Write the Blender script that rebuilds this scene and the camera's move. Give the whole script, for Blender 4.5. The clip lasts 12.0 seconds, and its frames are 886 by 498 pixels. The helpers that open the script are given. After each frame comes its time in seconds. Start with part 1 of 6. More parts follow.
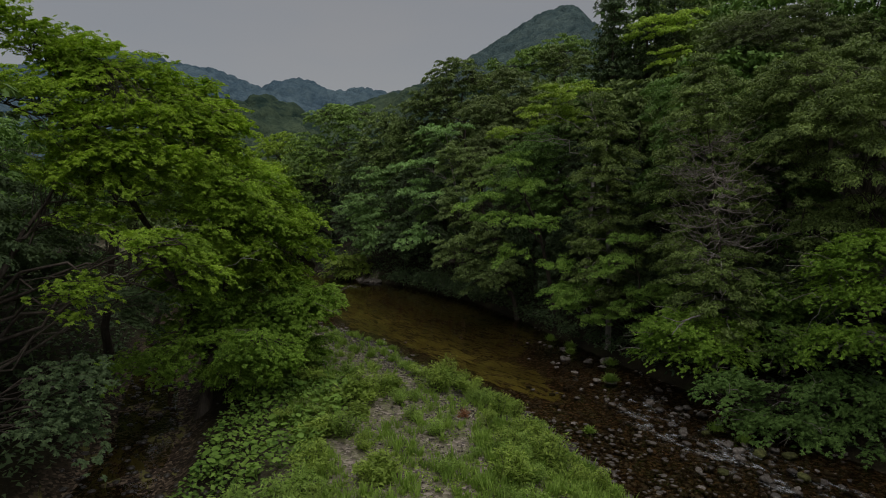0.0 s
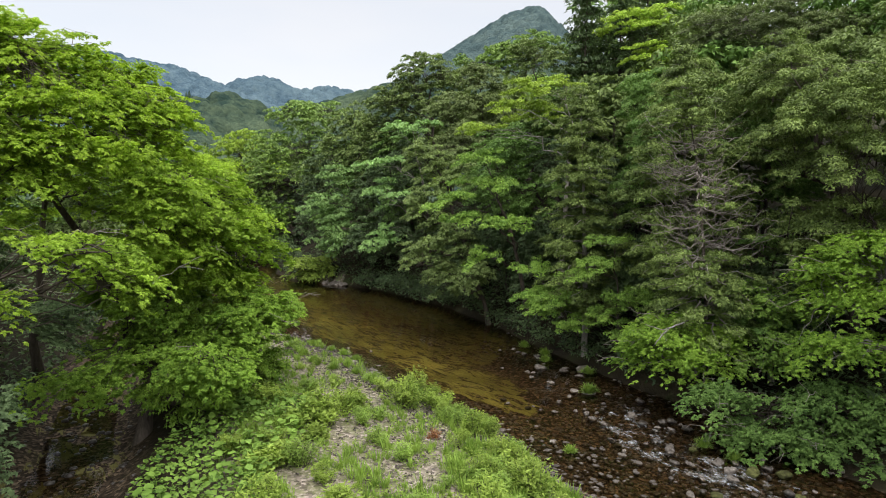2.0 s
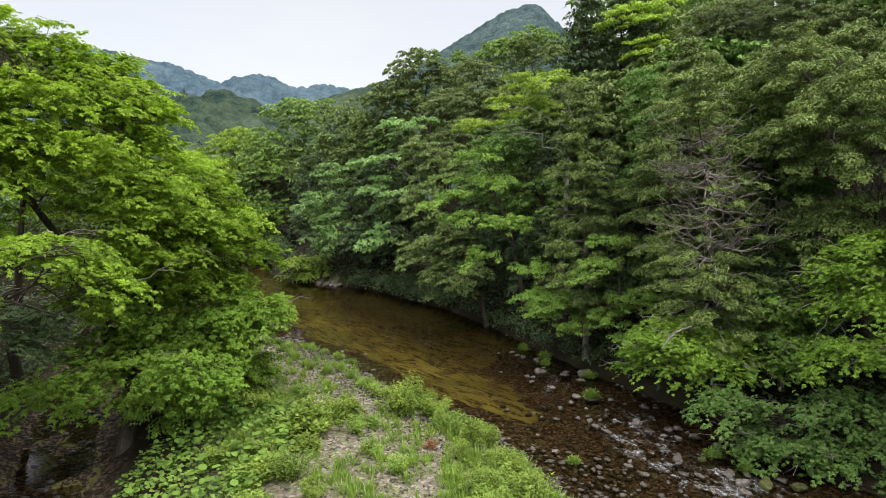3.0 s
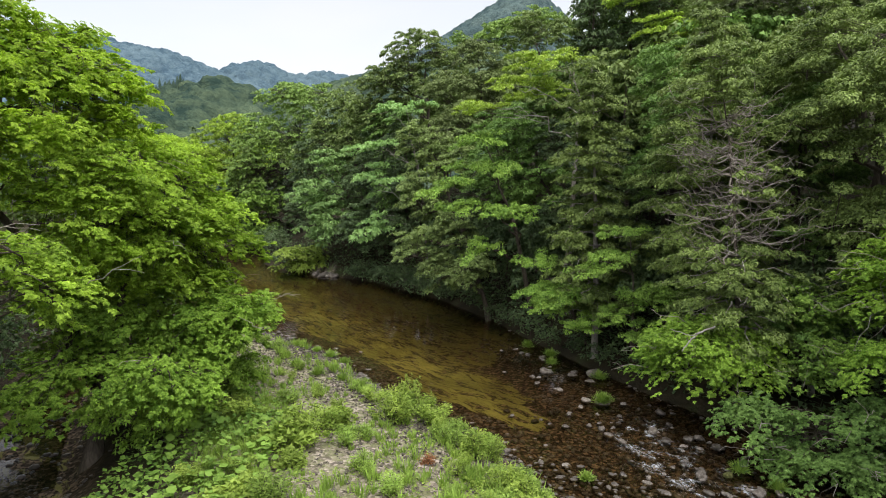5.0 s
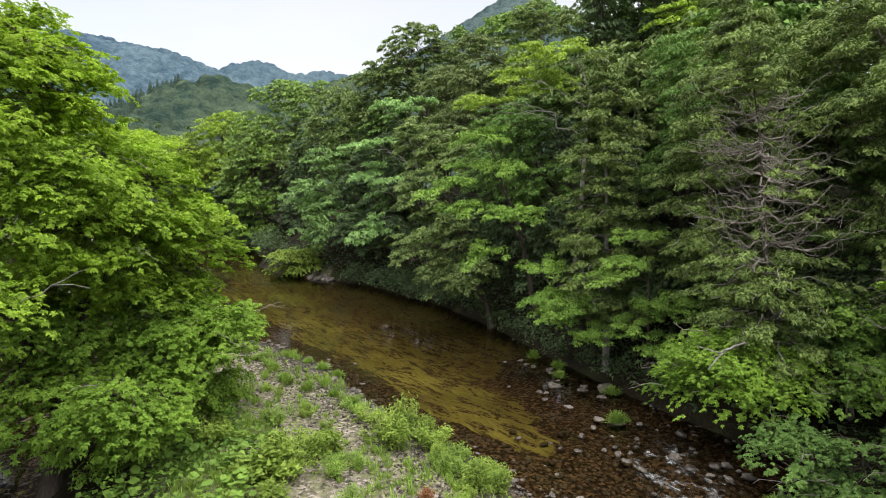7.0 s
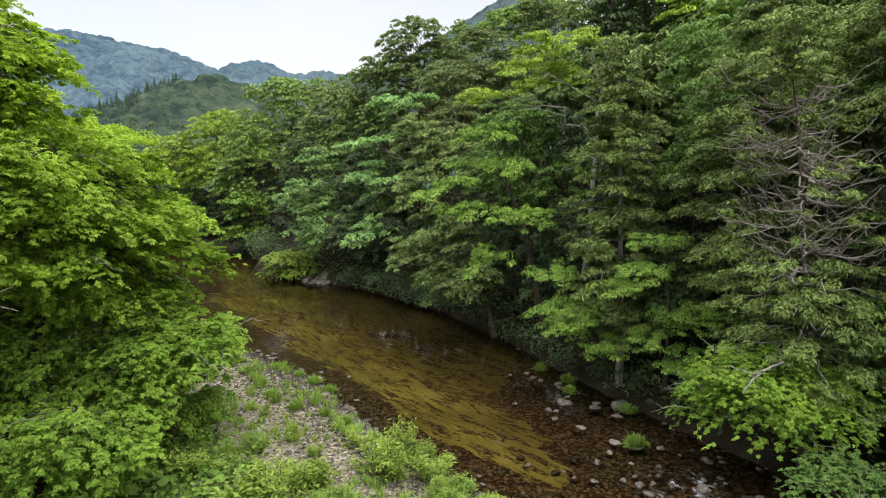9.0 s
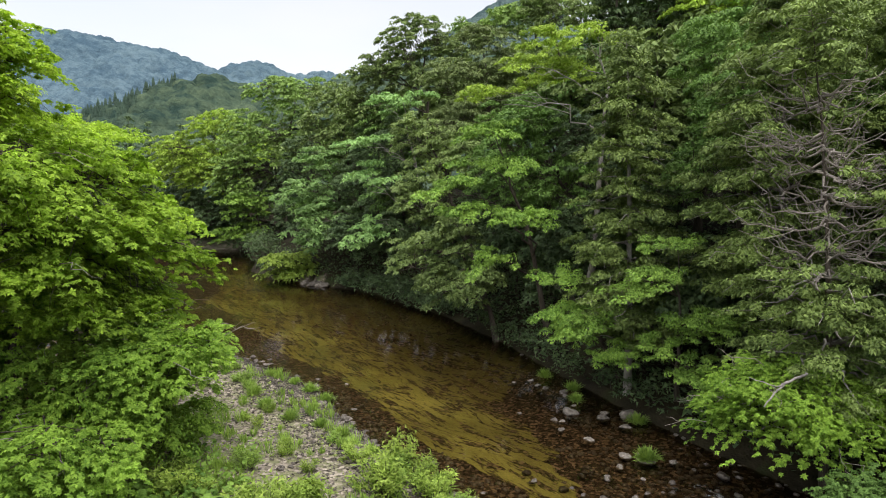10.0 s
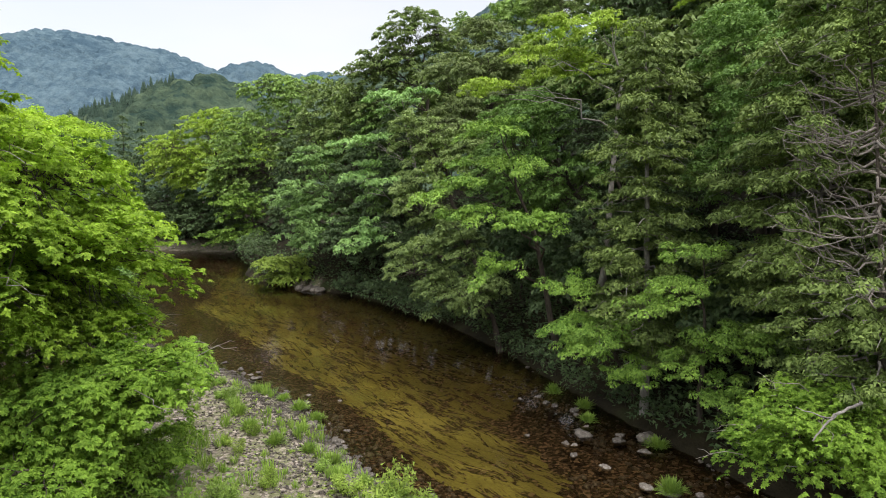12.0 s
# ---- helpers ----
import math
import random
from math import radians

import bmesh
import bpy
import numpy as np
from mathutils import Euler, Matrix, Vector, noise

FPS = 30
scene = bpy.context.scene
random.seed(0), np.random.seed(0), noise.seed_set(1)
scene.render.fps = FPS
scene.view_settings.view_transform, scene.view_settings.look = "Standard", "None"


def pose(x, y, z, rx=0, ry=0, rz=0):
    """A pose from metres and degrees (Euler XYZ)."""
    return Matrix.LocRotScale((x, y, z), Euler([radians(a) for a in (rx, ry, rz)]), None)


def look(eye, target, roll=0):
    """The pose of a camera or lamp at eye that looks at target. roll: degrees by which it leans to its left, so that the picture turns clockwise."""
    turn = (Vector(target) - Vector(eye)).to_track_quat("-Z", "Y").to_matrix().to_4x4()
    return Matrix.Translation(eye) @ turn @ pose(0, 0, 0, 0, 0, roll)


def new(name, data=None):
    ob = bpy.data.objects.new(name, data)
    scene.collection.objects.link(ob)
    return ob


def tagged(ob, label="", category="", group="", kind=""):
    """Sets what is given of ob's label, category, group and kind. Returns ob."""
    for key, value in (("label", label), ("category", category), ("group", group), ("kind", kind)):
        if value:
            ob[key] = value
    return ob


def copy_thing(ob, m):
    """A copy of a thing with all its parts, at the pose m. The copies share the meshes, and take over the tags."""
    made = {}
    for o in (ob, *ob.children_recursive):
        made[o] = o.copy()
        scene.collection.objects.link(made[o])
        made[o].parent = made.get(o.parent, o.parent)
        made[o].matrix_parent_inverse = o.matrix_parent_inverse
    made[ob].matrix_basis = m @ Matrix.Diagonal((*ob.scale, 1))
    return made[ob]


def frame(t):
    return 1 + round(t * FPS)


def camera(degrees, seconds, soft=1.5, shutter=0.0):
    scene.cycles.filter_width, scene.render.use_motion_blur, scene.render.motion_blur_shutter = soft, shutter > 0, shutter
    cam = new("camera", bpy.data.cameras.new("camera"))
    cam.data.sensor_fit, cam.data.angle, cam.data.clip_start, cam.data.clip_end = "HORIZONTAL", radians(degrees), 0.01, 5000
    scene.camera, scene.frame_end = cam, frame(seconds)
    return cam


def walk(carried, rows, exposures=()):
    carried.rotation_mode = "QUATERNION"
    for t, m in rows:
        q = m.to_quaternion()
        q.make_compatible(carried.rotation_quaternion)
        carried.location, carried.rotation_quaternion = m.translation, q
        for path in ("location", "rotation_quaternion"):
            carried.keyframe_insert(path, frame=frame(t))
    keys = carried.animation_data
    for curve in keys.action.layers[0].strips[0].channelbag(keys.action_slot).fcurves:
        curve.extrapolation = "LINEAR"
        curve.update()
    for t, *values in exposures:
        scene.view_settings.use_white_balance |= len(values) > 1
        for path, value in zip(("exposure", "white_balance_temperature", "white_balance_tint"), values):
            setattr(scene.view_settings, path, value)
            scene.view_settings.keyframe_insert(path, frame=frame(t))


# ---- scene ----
cam = camera(73.1, 12.0, soft=1.0)
METRES, EYE, TILT, LEAN, TURN = 11.0, 8.0, -4.8, 0.0, 0.0
ROWS = [
    (0.0, 0.0, 0.0, 0.0, 0.0, -0.0, -0.0),
    (0.5, 0.0013, 0.0403, 0.0032, -0.88, -0.0, 0.07),
    (1.0, 0.0012, 0.0839, 0.0068, -1.94, -0.01, 0.16),
    (1.5, 0.0019, 0.1241, 0.0101, -2.54, -0.01, 0.21),
    (2.0, 0.0031, 0.1675, 0.0141, -3.04, -0.03, 0.26),
    (2.5, 0.0048, 0.2076, 0.0171, -3.3, -0.01, 0.28),
    (3.0, 0.0061, 0.2503, 0.0203, -3.37, -0.15, 0.3),
    (5.0, 0.0188, 0.4182, 0.0353, -3.36, -1.33, 0.33),
    (5.5, 0.0214, 0.4591, 0.0388, -3.35, -1.32, 0.33),
    (6.0, 0.0245, 0.503, 0.042, -3.35, -1.31, 0.32),
    (6.5, 0.027, 0.5429, 0.0448, -3.34, -1.31, 0.33),
    (7.0, 0.0297, 0.5864, 0.0487, -3.35, -1.31, 0.34),
    (9.0, 0.0357, 0.7524, 0.0629, -3.38, -1.29, 0.32),
    (9.5, 0.0358, 0.792, 0.0659, -3.38, -1.28, 0.32),
    (10.0, 0.0368, 0.8346, 0.0695, -3.38, -1.26, 0.32),
    (10.5, 0.0379, 0.8737, 0.0725, -3.39, -1.24, 0.31),
    (11.0, 0.0393, 0.9156, 0.0767, -3.39, -1.22, 0.28),
    (11.5, 0.0408, 0.954, 0.08, -3.39, -1.19, 0.28),
    (12.0, 0.0429, 0.9953, 0.0836, -3.4, -1.17, 0.27),
]
walk(cam, [(t, pose(0, 0, EYE, TILT, LEAN, TURN) @ pose(METRES * x, METRES * y, METRES * z, 90 + pitch, roll, yaw)) for t, x, y, z, yaw, pitch, roll in ROWS],
     exposures=[(0.0, -1.62), (0.1, -1.12), (0.2, -0.65), (0.3, -0.28), (0.4, 0.15), (3.0, 0.15), (5.0, 0.24), (12.0, 0.24)])

# ---- world and light: a bright overcast sky ----
world = bpy.data.worlds.new("overcast_sky")
scene.world = world
world.use_nodes = True
wn, wl = world.node_tree.nodes, world.node_tree.links
wn.clear()
w_out = wn.new("ShaderNodeOutputWorld")
w_add = wn.new("ShaderNodeAddShader")
w_sky = wn.new("ShaderNodeTexSky")
w_sky.sky_type, w_sky.sun_disc = "NISHITA", False
w_sky.sun_elevation, w_sky.sun_rotation = radians(55), radians(160)
w_bg = wn.new("ShaderNodeBackground")
w_bg.inputs[1].default_value = 0.05
w_cloud = wn.new("ShaderNodeBackground")
w_cloud.inputs[1].default_value = 0.66
w_coord = wn.new("ShaderNodeTexCoord")
w_map = wn.new("ShaderNodeMapping")
w_map.inputs["Scale"].default_value = (1.0, 1.0, 3.5)
w_noise = wn.new("ShaderNodeTexNoise")
w_noise.inputs["Scale"].default_value = 1.6
w_noise.inputs["Detail"].default_value = 4.0
w_ramp = wn.new("ShaderNodeValToRGB")
w_ramp.color_ramp.elements[0].position, w_ramp.color_ramp.elements[0].color = 0.3, (0.90, 0.92, 0.95, 1)
w_ramp.color_ramp.elements[1].position, w_ramp.color_ramp.elements[1].color = 0.7, (1.06, 1.01, 0.96, 1)
wl.new(w_coord.outputs["Generated"], w_map.inputs[0])
wl.new(w_map.outputs[0], w_noise.inputs["Vector"])
wl.new(w_noise.outputs[0], w_ramp.inputs[0])
# an overcast dome is about three times as bright overhead as at the horizon
w_split = wn.new("ShaderNodeSeparateXYZ")
w_rise = wn.new("ShaderNodeMapRange")
w_rise.inputs["From Min"].default_value, w_rise.inputs["From Max"].default_value = 0.32, 0.95
w_rise.inputs["To Min"].default_value, w_rise.inputs["To Max"].default_value = 1.0, 4.4
w_mul = wn.new("ShaderNodeVectorMath")
w_mul.operation = "SCALE"
wl.new(w_coord.outputs["Generated"], w_split.inputs[0])
wl.new(w_split.outputs[2], w_rise.inputs[0])
wl.new(w_ramp.outputs[0], w_mul.inputs[0])
wl.new(w_rise.outputs[0], w_mul.inputs["Scale"])
wl.new(w_mul.outputs[0], w_cloud.inputs[0])
wl.new(w_sky.outputs[0], w_bg.inputs[0])
wl.new(w_bg.outputs[0], w_add.inputs[0])
wl.new(w_cloud.outputs[0], w_add.inputs[1])
wl.new(w_add.outputs[0], w_out.inputs[0])

sun = new("sun", bpy.data.lights.new("sun", "SUN"))
sun.data.energy, sun.data.angle, sun.data.color = 1.5, radians(15), (1.0, 0.96, 0.88)
sun.matrix_world = look((22, -60, 90), (0, 0, 0))


# ---- materials ----
def material(name):
    m = bpy.data.materials.new(name)
    m.use_nodes = True
    m.node_tree.nodes.clear()
    return m, m.node_tree.nodes, m.node_tree.links


def ramp(n, stops):
    r = n.new("ShaderNodeValToRGB")
    r.color_ramp.elements[0].position, r.color_ramp.elements[0].color = stops[0][0], (*stops[0][1], 1)
    r.color_ramp.elements[1].position, r.color_ramp.elements[1].color = stops[-1][0], (*stops[-1][1], 1)
    for p, c in stops[1:-1]:
        e = r.color_ramp.elements.new(p)
        e.color = (*c, 1)
    return r


def noise_node(n, l, scale, detail=3.0, rough=0.55, source=None, stretch=None):
    t = n.new("ShaderNodeTexNoise")
    t.inputs["Scale"].default_value, t.inputs["Detail"].default_value, t.inputs["Roughness"].default_value = scale, detail, rough
    if source is not None:
        if stretch:
            mp = n.new("ShaderNodeMapping")
            mp.vector_type = "TEXTURE"
            mp.inputs["Scale"].default_value = [1 / v for v in stretch[:3]]
            mp.inputs["Rotation"].default_value = (0, 0, stretch[3])
            l.new(source, mp.inputs[0])
            source = mp.outputs[0]
        l.new(source, t.inputs["Vector"])
    return t


def mix_color(n, l, fac, a, b, blend="MIX"):
    m = n.new("ShaderNodeMix")
    m.data_type, m.blend_type = "RGBA", blend
    for socket, v in ((m.inputs[0], fac), (m.inputs[6], a), (m.inputs[7], b)):
        if isinstance(v, (int, float)):
            socket.default_value = v
        elif isinstance(v, tuple):
            socket.default_value = (*v, 1)
        else:
            l.new(v, socket)
    return m.outputs[2]


def leaf_material(name, dark, light, through_light=0.2, patch=0.7):
    """Foliage: a colour range from leaf to leaf, lighter and darker sprays, light passing through the blades."""
    m, n, l = material(name)
    geo, info = n.new("ShaderNodeNewGeometry"), n.new("ShaderNodeObjectInfo")
    r = ramp(n, [(0.0, dark), (0.75, light), (1.0, tuple(min(1, c * 1.35) for c in light))])
    patchy = noise_node(n, l, patch, 2.0, 0.5, geo.outputs["Position"])
    add = n.new("ShaderNodeMath")
    add.operation = "MULTIPLY_ADD"
    add.inputs[1].default_value, add.inputs[2].default_value = 0.55, -0.02
    l.new(geo.outputs["Random Per Island"], add.inputs[0])
    add2 = n.new("ShaderNodeMath")
    add2.operation = "MULTIPLY_ADD"
    add2.inputs[1].default_value = 1.1
    l.new(patchy.outputs[0], add2.inputs[0])
    sub = n.new("ShaderNodeMath")
    sub.operation = "SUBTRACT"
    sub.inputs[1].default_value = 0.32
    l.new(add.outputs[0], add2.inputs[2])
    l.new(add2.outputs[0], sub.inputs[0])
    l.new(sub.outputs[0], r.inputs[0])
    hsv = n.new("ShaderNodeHueSaturation")
    val = n.new("ShaderNodeMapRange")
    val.inputs[3].default_value, val.inputs[4].default_value = 0.85, 1.15
    l.new(info.outputs["Random"], val.inputs[0])
    l.new(val.outputs[0], hsv.inputs["Value"])
    l.new(r.outputs[0], hsv.inputs["Color"])
    bs = n.new("ShaderNodeBsdfPrincipled")
    bs.inputs["Roughness"].default_value = 0.55
    bs.inputs["Specular IOR Level"].default_value = 0.12
    tr = n.new("ShaderNodeBsdfTranslucent")
    warm = mix_color(n, l, 1.0, hsv.outputs[0], (1.07, 1.12, 0.7), "MULTIPLY")
    l.new(hsv.outputs[0], bs.inputs["Base Color"])
    l.new(warm, tr.inputs[0])
    mx, out = n.new("ShaderNodeMixShader"), n.new("ShaderNodeOutputMaterial")
    mx.inputs[0].default_value = through_light
    l.new(bs.outputs[0], mx.inputs[1])
    l.new(tr.outputs[0], mx.inputs[2])
    l.new(mx.outputs[0], out.inputs[0])
    return m


def rough_material(name, stops, scale, bump=0.3, rough=0.85, fine=None, random_value=0.0, stretch=None):
    """Bark, stone, soil: a noise ramp at two scales with relief."""
    m, n, l = material(name)
    geo, info = n.new("ShaderNodeTexCoord"), n.new("ShaderNodeObjectInfo")
    source = geo.outputs["Object"]
    a = noise_node(n, l, scale, 5.0, 0.6, source, stretch)
    b = noise_node(n, l, fine or scale * 7, 3.0, 0.6, source, stretch)
    r = ramp(n, stops)
    l.new(a.outputs[0], r.inputs[0])
    shade = ramp(n, [(0.3, (0.55, 0.55, 0.55)), (0.7, (1.15, 1.15, 1.15))])
    l.new(b.outputs[0], shade.inputs[0])
    col = mix_color(n, l, 0.8, r.outputs[0], shade.outputs[0], "MULTIPLY")
    hsv = n.new("ShaderNodeHueSaturation")
    val = n.new("ShaderNodeMapRange")
    val.inputs[3].default_value, val.inputs[4].default_value = 1 - random_value, 1 + random_value
    l.new(info.outputs["Random"], val.inputs[0])
    l.new(val.outputs[0], hsv.inputs["Value"])
    l.new(col, hsv.inputs["Color"])
    bs, out, bm = n.new("ShaderNodeBsdfPrincipled"), n.new("ShaderNodeOutputMaterial"), n.new("ShaderNodeBump")
    bs.inputs["Roughness"].default_value, bs.inputs["Specular IOR Level"].default_value = rough, 0.5 if rough < 0.5 else 0.12
    bm.inputs["Strength"].default_value, bm.inputs["Distance"].default_value = bump, 0.05
    l.new(b.outputs[0], bm.inputs["Height"])
    l.new(bm.outputs[0], bs.inputs["Normal"])
    l.new(hsv.outputs[0], bs.inputs["Base Color"])
    l.new(bs.outputs[0], out.inputs[0])
    return m


LIME = leaf_material("leaf_lime", (0.118, 0.215, 0.022), (0.400, 0.560, 0.058), 0.46)
YELLOW = leaf_material("leaf_yellow_green", (0.160, 0.250, 0.032), (0.424, 0.578, 0.092), 0.32)
SPRING = leaf_material("leaf_spring", (0.074, 0.153, 0.021), (0.258, 0.405, 0.056), 0.33)
GREEN = leaf_material("leaf_green", (0.050, 0.105, 0.026), (0.175, 0.292, 0.071))
FRESH = leaf_material("leaf_fresh", (0.054, 0.122, 0.022), (0.235, 0.373, 0.068))
PALE = leaf_material("leaf_pale", (0.100, 0.200, 0.066), (0.307, 0.488, 0.159))
OLIVE = leaf_material("leaf_olive", (0.058, 0.089, 0.029), (0.228, 0.306, 0.102))
BOUGH = leaf_material("leaf_bough", (0.100, 0.182, 0.022), (0.345, 0.500, 0.058), 0.4)
CYPRESS = leaf_material("leaf_cypress", (0.043, 0.070, 0.022), (0.225, 0.305, 0.085), 0.15)
# olive yellow-green of the far trees, lightened to include the haze over them
HAZED_GREEN = leaf_material("leaf_hazed_green", (0.095, 0.162, 0.048), (0.302, 0.445, 0.114))
MISTY = leaf_material("leaf_misty", (0.078, 0.150, 0.050), (0.265, 0.419, 0.140))
BROWNISH = leaf_material("leaf_brownish", (0.075, 0.1, 0.04), (0.19, 0.245, 0.092))
# dark conifer green; also paints shade on low boughs, bank shrubs and filler growth
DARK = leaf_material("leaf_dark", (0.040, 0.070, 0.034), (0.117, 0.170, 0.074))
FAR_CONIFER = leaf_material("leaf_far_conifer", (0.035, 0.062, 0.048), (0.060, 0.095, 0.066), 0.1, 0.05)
GRASS = leaf_material("leaf_grass", (0.12, 0.205, 0.04), (0.29, 0.415, 0.085), 0.3, 0.9)
HERB = leaf_material("leaf_herb", (0.128, 0.205, 0.034), (0.31, 0.41, 0.08), 0.3, 0.8)
RUST = leaf_material("leaf_rust", (0.120, 0.070, 0.030), (0.260, 0.110, 0.050), 0.2, 0.8)


def canopy_material(name, dark, light, scale):
    """Far forest seen as one surface: crowns lighter and darker, fine grain."""
    m, n, l = material(name)
    pos = n.new("ShaderNodeNewGeometry").outputs["Position"]
    a, b, c = noise_node(n, l, scale * 0.16, 3, 0.6, pos), noise_node(n, l, scale, 3, 0.6, pos), noise_node(n, l, scale * 5, 3, 0.65, pos)
    r = ramp(n, [(0.40, dark), (0.60, light)])
    l.new(mix_color(n, l, 0.5, a.outputs[0], b.outputs[0]), r.inputs[0])
    g = ramp(n, [(0.3, (0.72, 0.75, 0.78)), (0.7, (1.15, 1.15, 1.12))])
    l.new(c.outputs[0], g.inputs[0])
    bs, out, bm = n.new("ShaderNodeBsdfPrincipled"), n.new("ShaderNodeOutputMaterial"), n.new("ShaderNodeBump")
    bs.inputs["Roughness"].default_value, bs.inputs["Specular IOR Level"].default_value = 1.0, 0.0
    bm.inputs["Strength"].default_value, bm.inputs["Distance"].default_value = 0.6, 0.6 / scale
    l.new(c.outputs[0], bm.inputs["Height"])
    l.new(bm.outputs[0], bs.inputs["Normal"])
    l.new(mix_color(n, l, 1.0, r.outputs[0], g.outputs[0], "MULTIPLY"), bs.inputs["Base Color"])
    l.new(bs.outputs[0], out.inputs[0])
    return m


# ridges and peak: the blue of distance haze is mixed into the canopy colours
HAZE = canopy_material("canopy_mountain_haze", (0.062, 0.102, 0.138), (0.132, 0.188, 0.222), 0.1)
REMOTE_HAZE = canopy_material("canopy_remote_haze", (0.075, 0.118, 0.155), (0.125, 0.18, 0.21), 0.1)
PEAK_HAZE = canopy_material("canopy_peak_haze", (0.054, 0.084, 0.09), (0.112, 0.152, 0.145), 0.16)
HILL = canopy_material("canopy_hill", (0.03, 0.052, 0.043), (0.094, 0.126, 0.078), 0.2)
BARK = rough_material("bark", [(0.3, (0.045, 0.035, 0.028)), (0.7, (0.13, 0.11, 0.09))], 3.0, 0.6, stretch=(1, 1, 0.2, 0))
GREY_BARK = rough_material("bark_grey", [(0.3, (0.17, 0.15, 0.14)), (0.7, (0.42, 0.39, 0.36))], 4.0, 0.5, stretch=(1, 1, 0.3, 0))
DEAD_BARK = rough_material("bark_dead", [(0.3, (0.19, 0.165, 0.148)), (0.7, (0.40, 0.355, 0.32))], 4.0, 0.5, stretch=(1, 1, 0.3, 0))
STONE = rough_material("stone", [(0.25, (0.085, 0.072, 0.062)), (0.55, (0.175, 0.154, 0.134)), (0.8, (0.36, 0.325, 0.29))], 2.5, 0.4, 0.8, 18, 0.4)
SHOAL_STONE = rough_material("stone_damp", [(0.25, (0.07, 0.06, 0.052)), (0.55, (0.16, 0.14, 0.122)), (0.8, (0.33, 0.30, 0.27))], 2.5, 0.3, 0.6, 18, 0.4)
MOSSY_STONE = rough_material("stone_mossy", [(0.25, (0.045, 0.04, 0.025)), (0.5, (0.085, 0.09, 0.03)), (0.8, (0.16, 0.165, 0.06))], 2.5, 0.4, 0.8, 14, 0.3)
WET_STONE = rough_material("stone_wet", [(0.25, (0.035, 0.028, 0.024)), (0.55, (0.085, 0.07, 0.058)), (0.8, (0.19, 0.165, 0.14))], 2.5, 0.3, 0.35, 18, 0.45)


# ---- mesh helpers ----
def mesh_of(name, verts, faces, mat, smooth=False, attributes=()):
    """A mesh from an (n, 3) array and an (m, 3) or (m, 4) array of corner numbers."""
    verts, faces = np.asarray(verts, dtype=np.float32), np.asarray(faces, dtype=np.int32)
    me = bpy.data.meshes.new(name)
    k = faces.shape[1]
    me.vertices.add(len(verts))
    me.vertices.foreach_set("co", verts.ravel())
    me.loops.add(faces.size)
    me.loops.foreach_set("vertex_index", faces.ravel())
    me.polygons.add(len(faces))
    me.polygons.foreach_set("loop_start", np.arange(len(faces), dtype=np.int32) * k)
    me.polygons.foreach_set("use_smooth", np.full(len(faces), smooth))
    for key, values in attributes:
        me.attributes.new(key, "FLOAT", "POINT").data.foreach_set("value", np.asarray(values, dtype=np.float32))
    me.materials.append(mat)
    me.update(calc_edges=True)
    return me


def part(name, me, parent, label=""):
    ob = new(name, me)
    ob.parent = parent
    return tagged(ob, label)


def tube(points, radii, sides=6):
    """Corners and quads of a tapered tube along a line of points."""
    p, r = np.asarray(points, float), np.asarray(radii, float)
    d = np.gradient(p, axis=0)
    d /= np.linalg.norm(d, axis=1)[:, None] + 1e-9
    ref = np.where(np.abs(d[:, 2:3]) > 0.9, [[1.0, 0, 0]], [[0, 0, 1.0]])
    u = np.cross(d, ref)
    u /= np.linalg.norm(u, axis=1)[:, None] + 1e-9
    v = np.cross(d, u)
    a = np.arange(sides) * 2 * math.pi / sides
    ring = p[:, None] + r[:, None, None] * (np.cos(a)[None, :, None] * u[:, None] + np.sin(a)[None, :, None] * v[:, None])
    k = len(p)
    i, j = np.meshgrid(np.arange(k - 1), np.arange(sides), indexing="ij")
    j2 = (j + 1) % sides
    quads = np.stack([i * sides + j, i * sides + j2, (i + 1) * sides + j2, (i + 1) * sides + j], -1).reshape(-1, 4)
    return ring.reshape(-1, 3), quads


def joined(pieces):
    vs, fs, n = [], [], 0
    for v, f in pieces:
        vs.append(v)
        fs.append(f + n)
        n += len(v)
    return np.concatenate(vs), np.concatenate(fs)


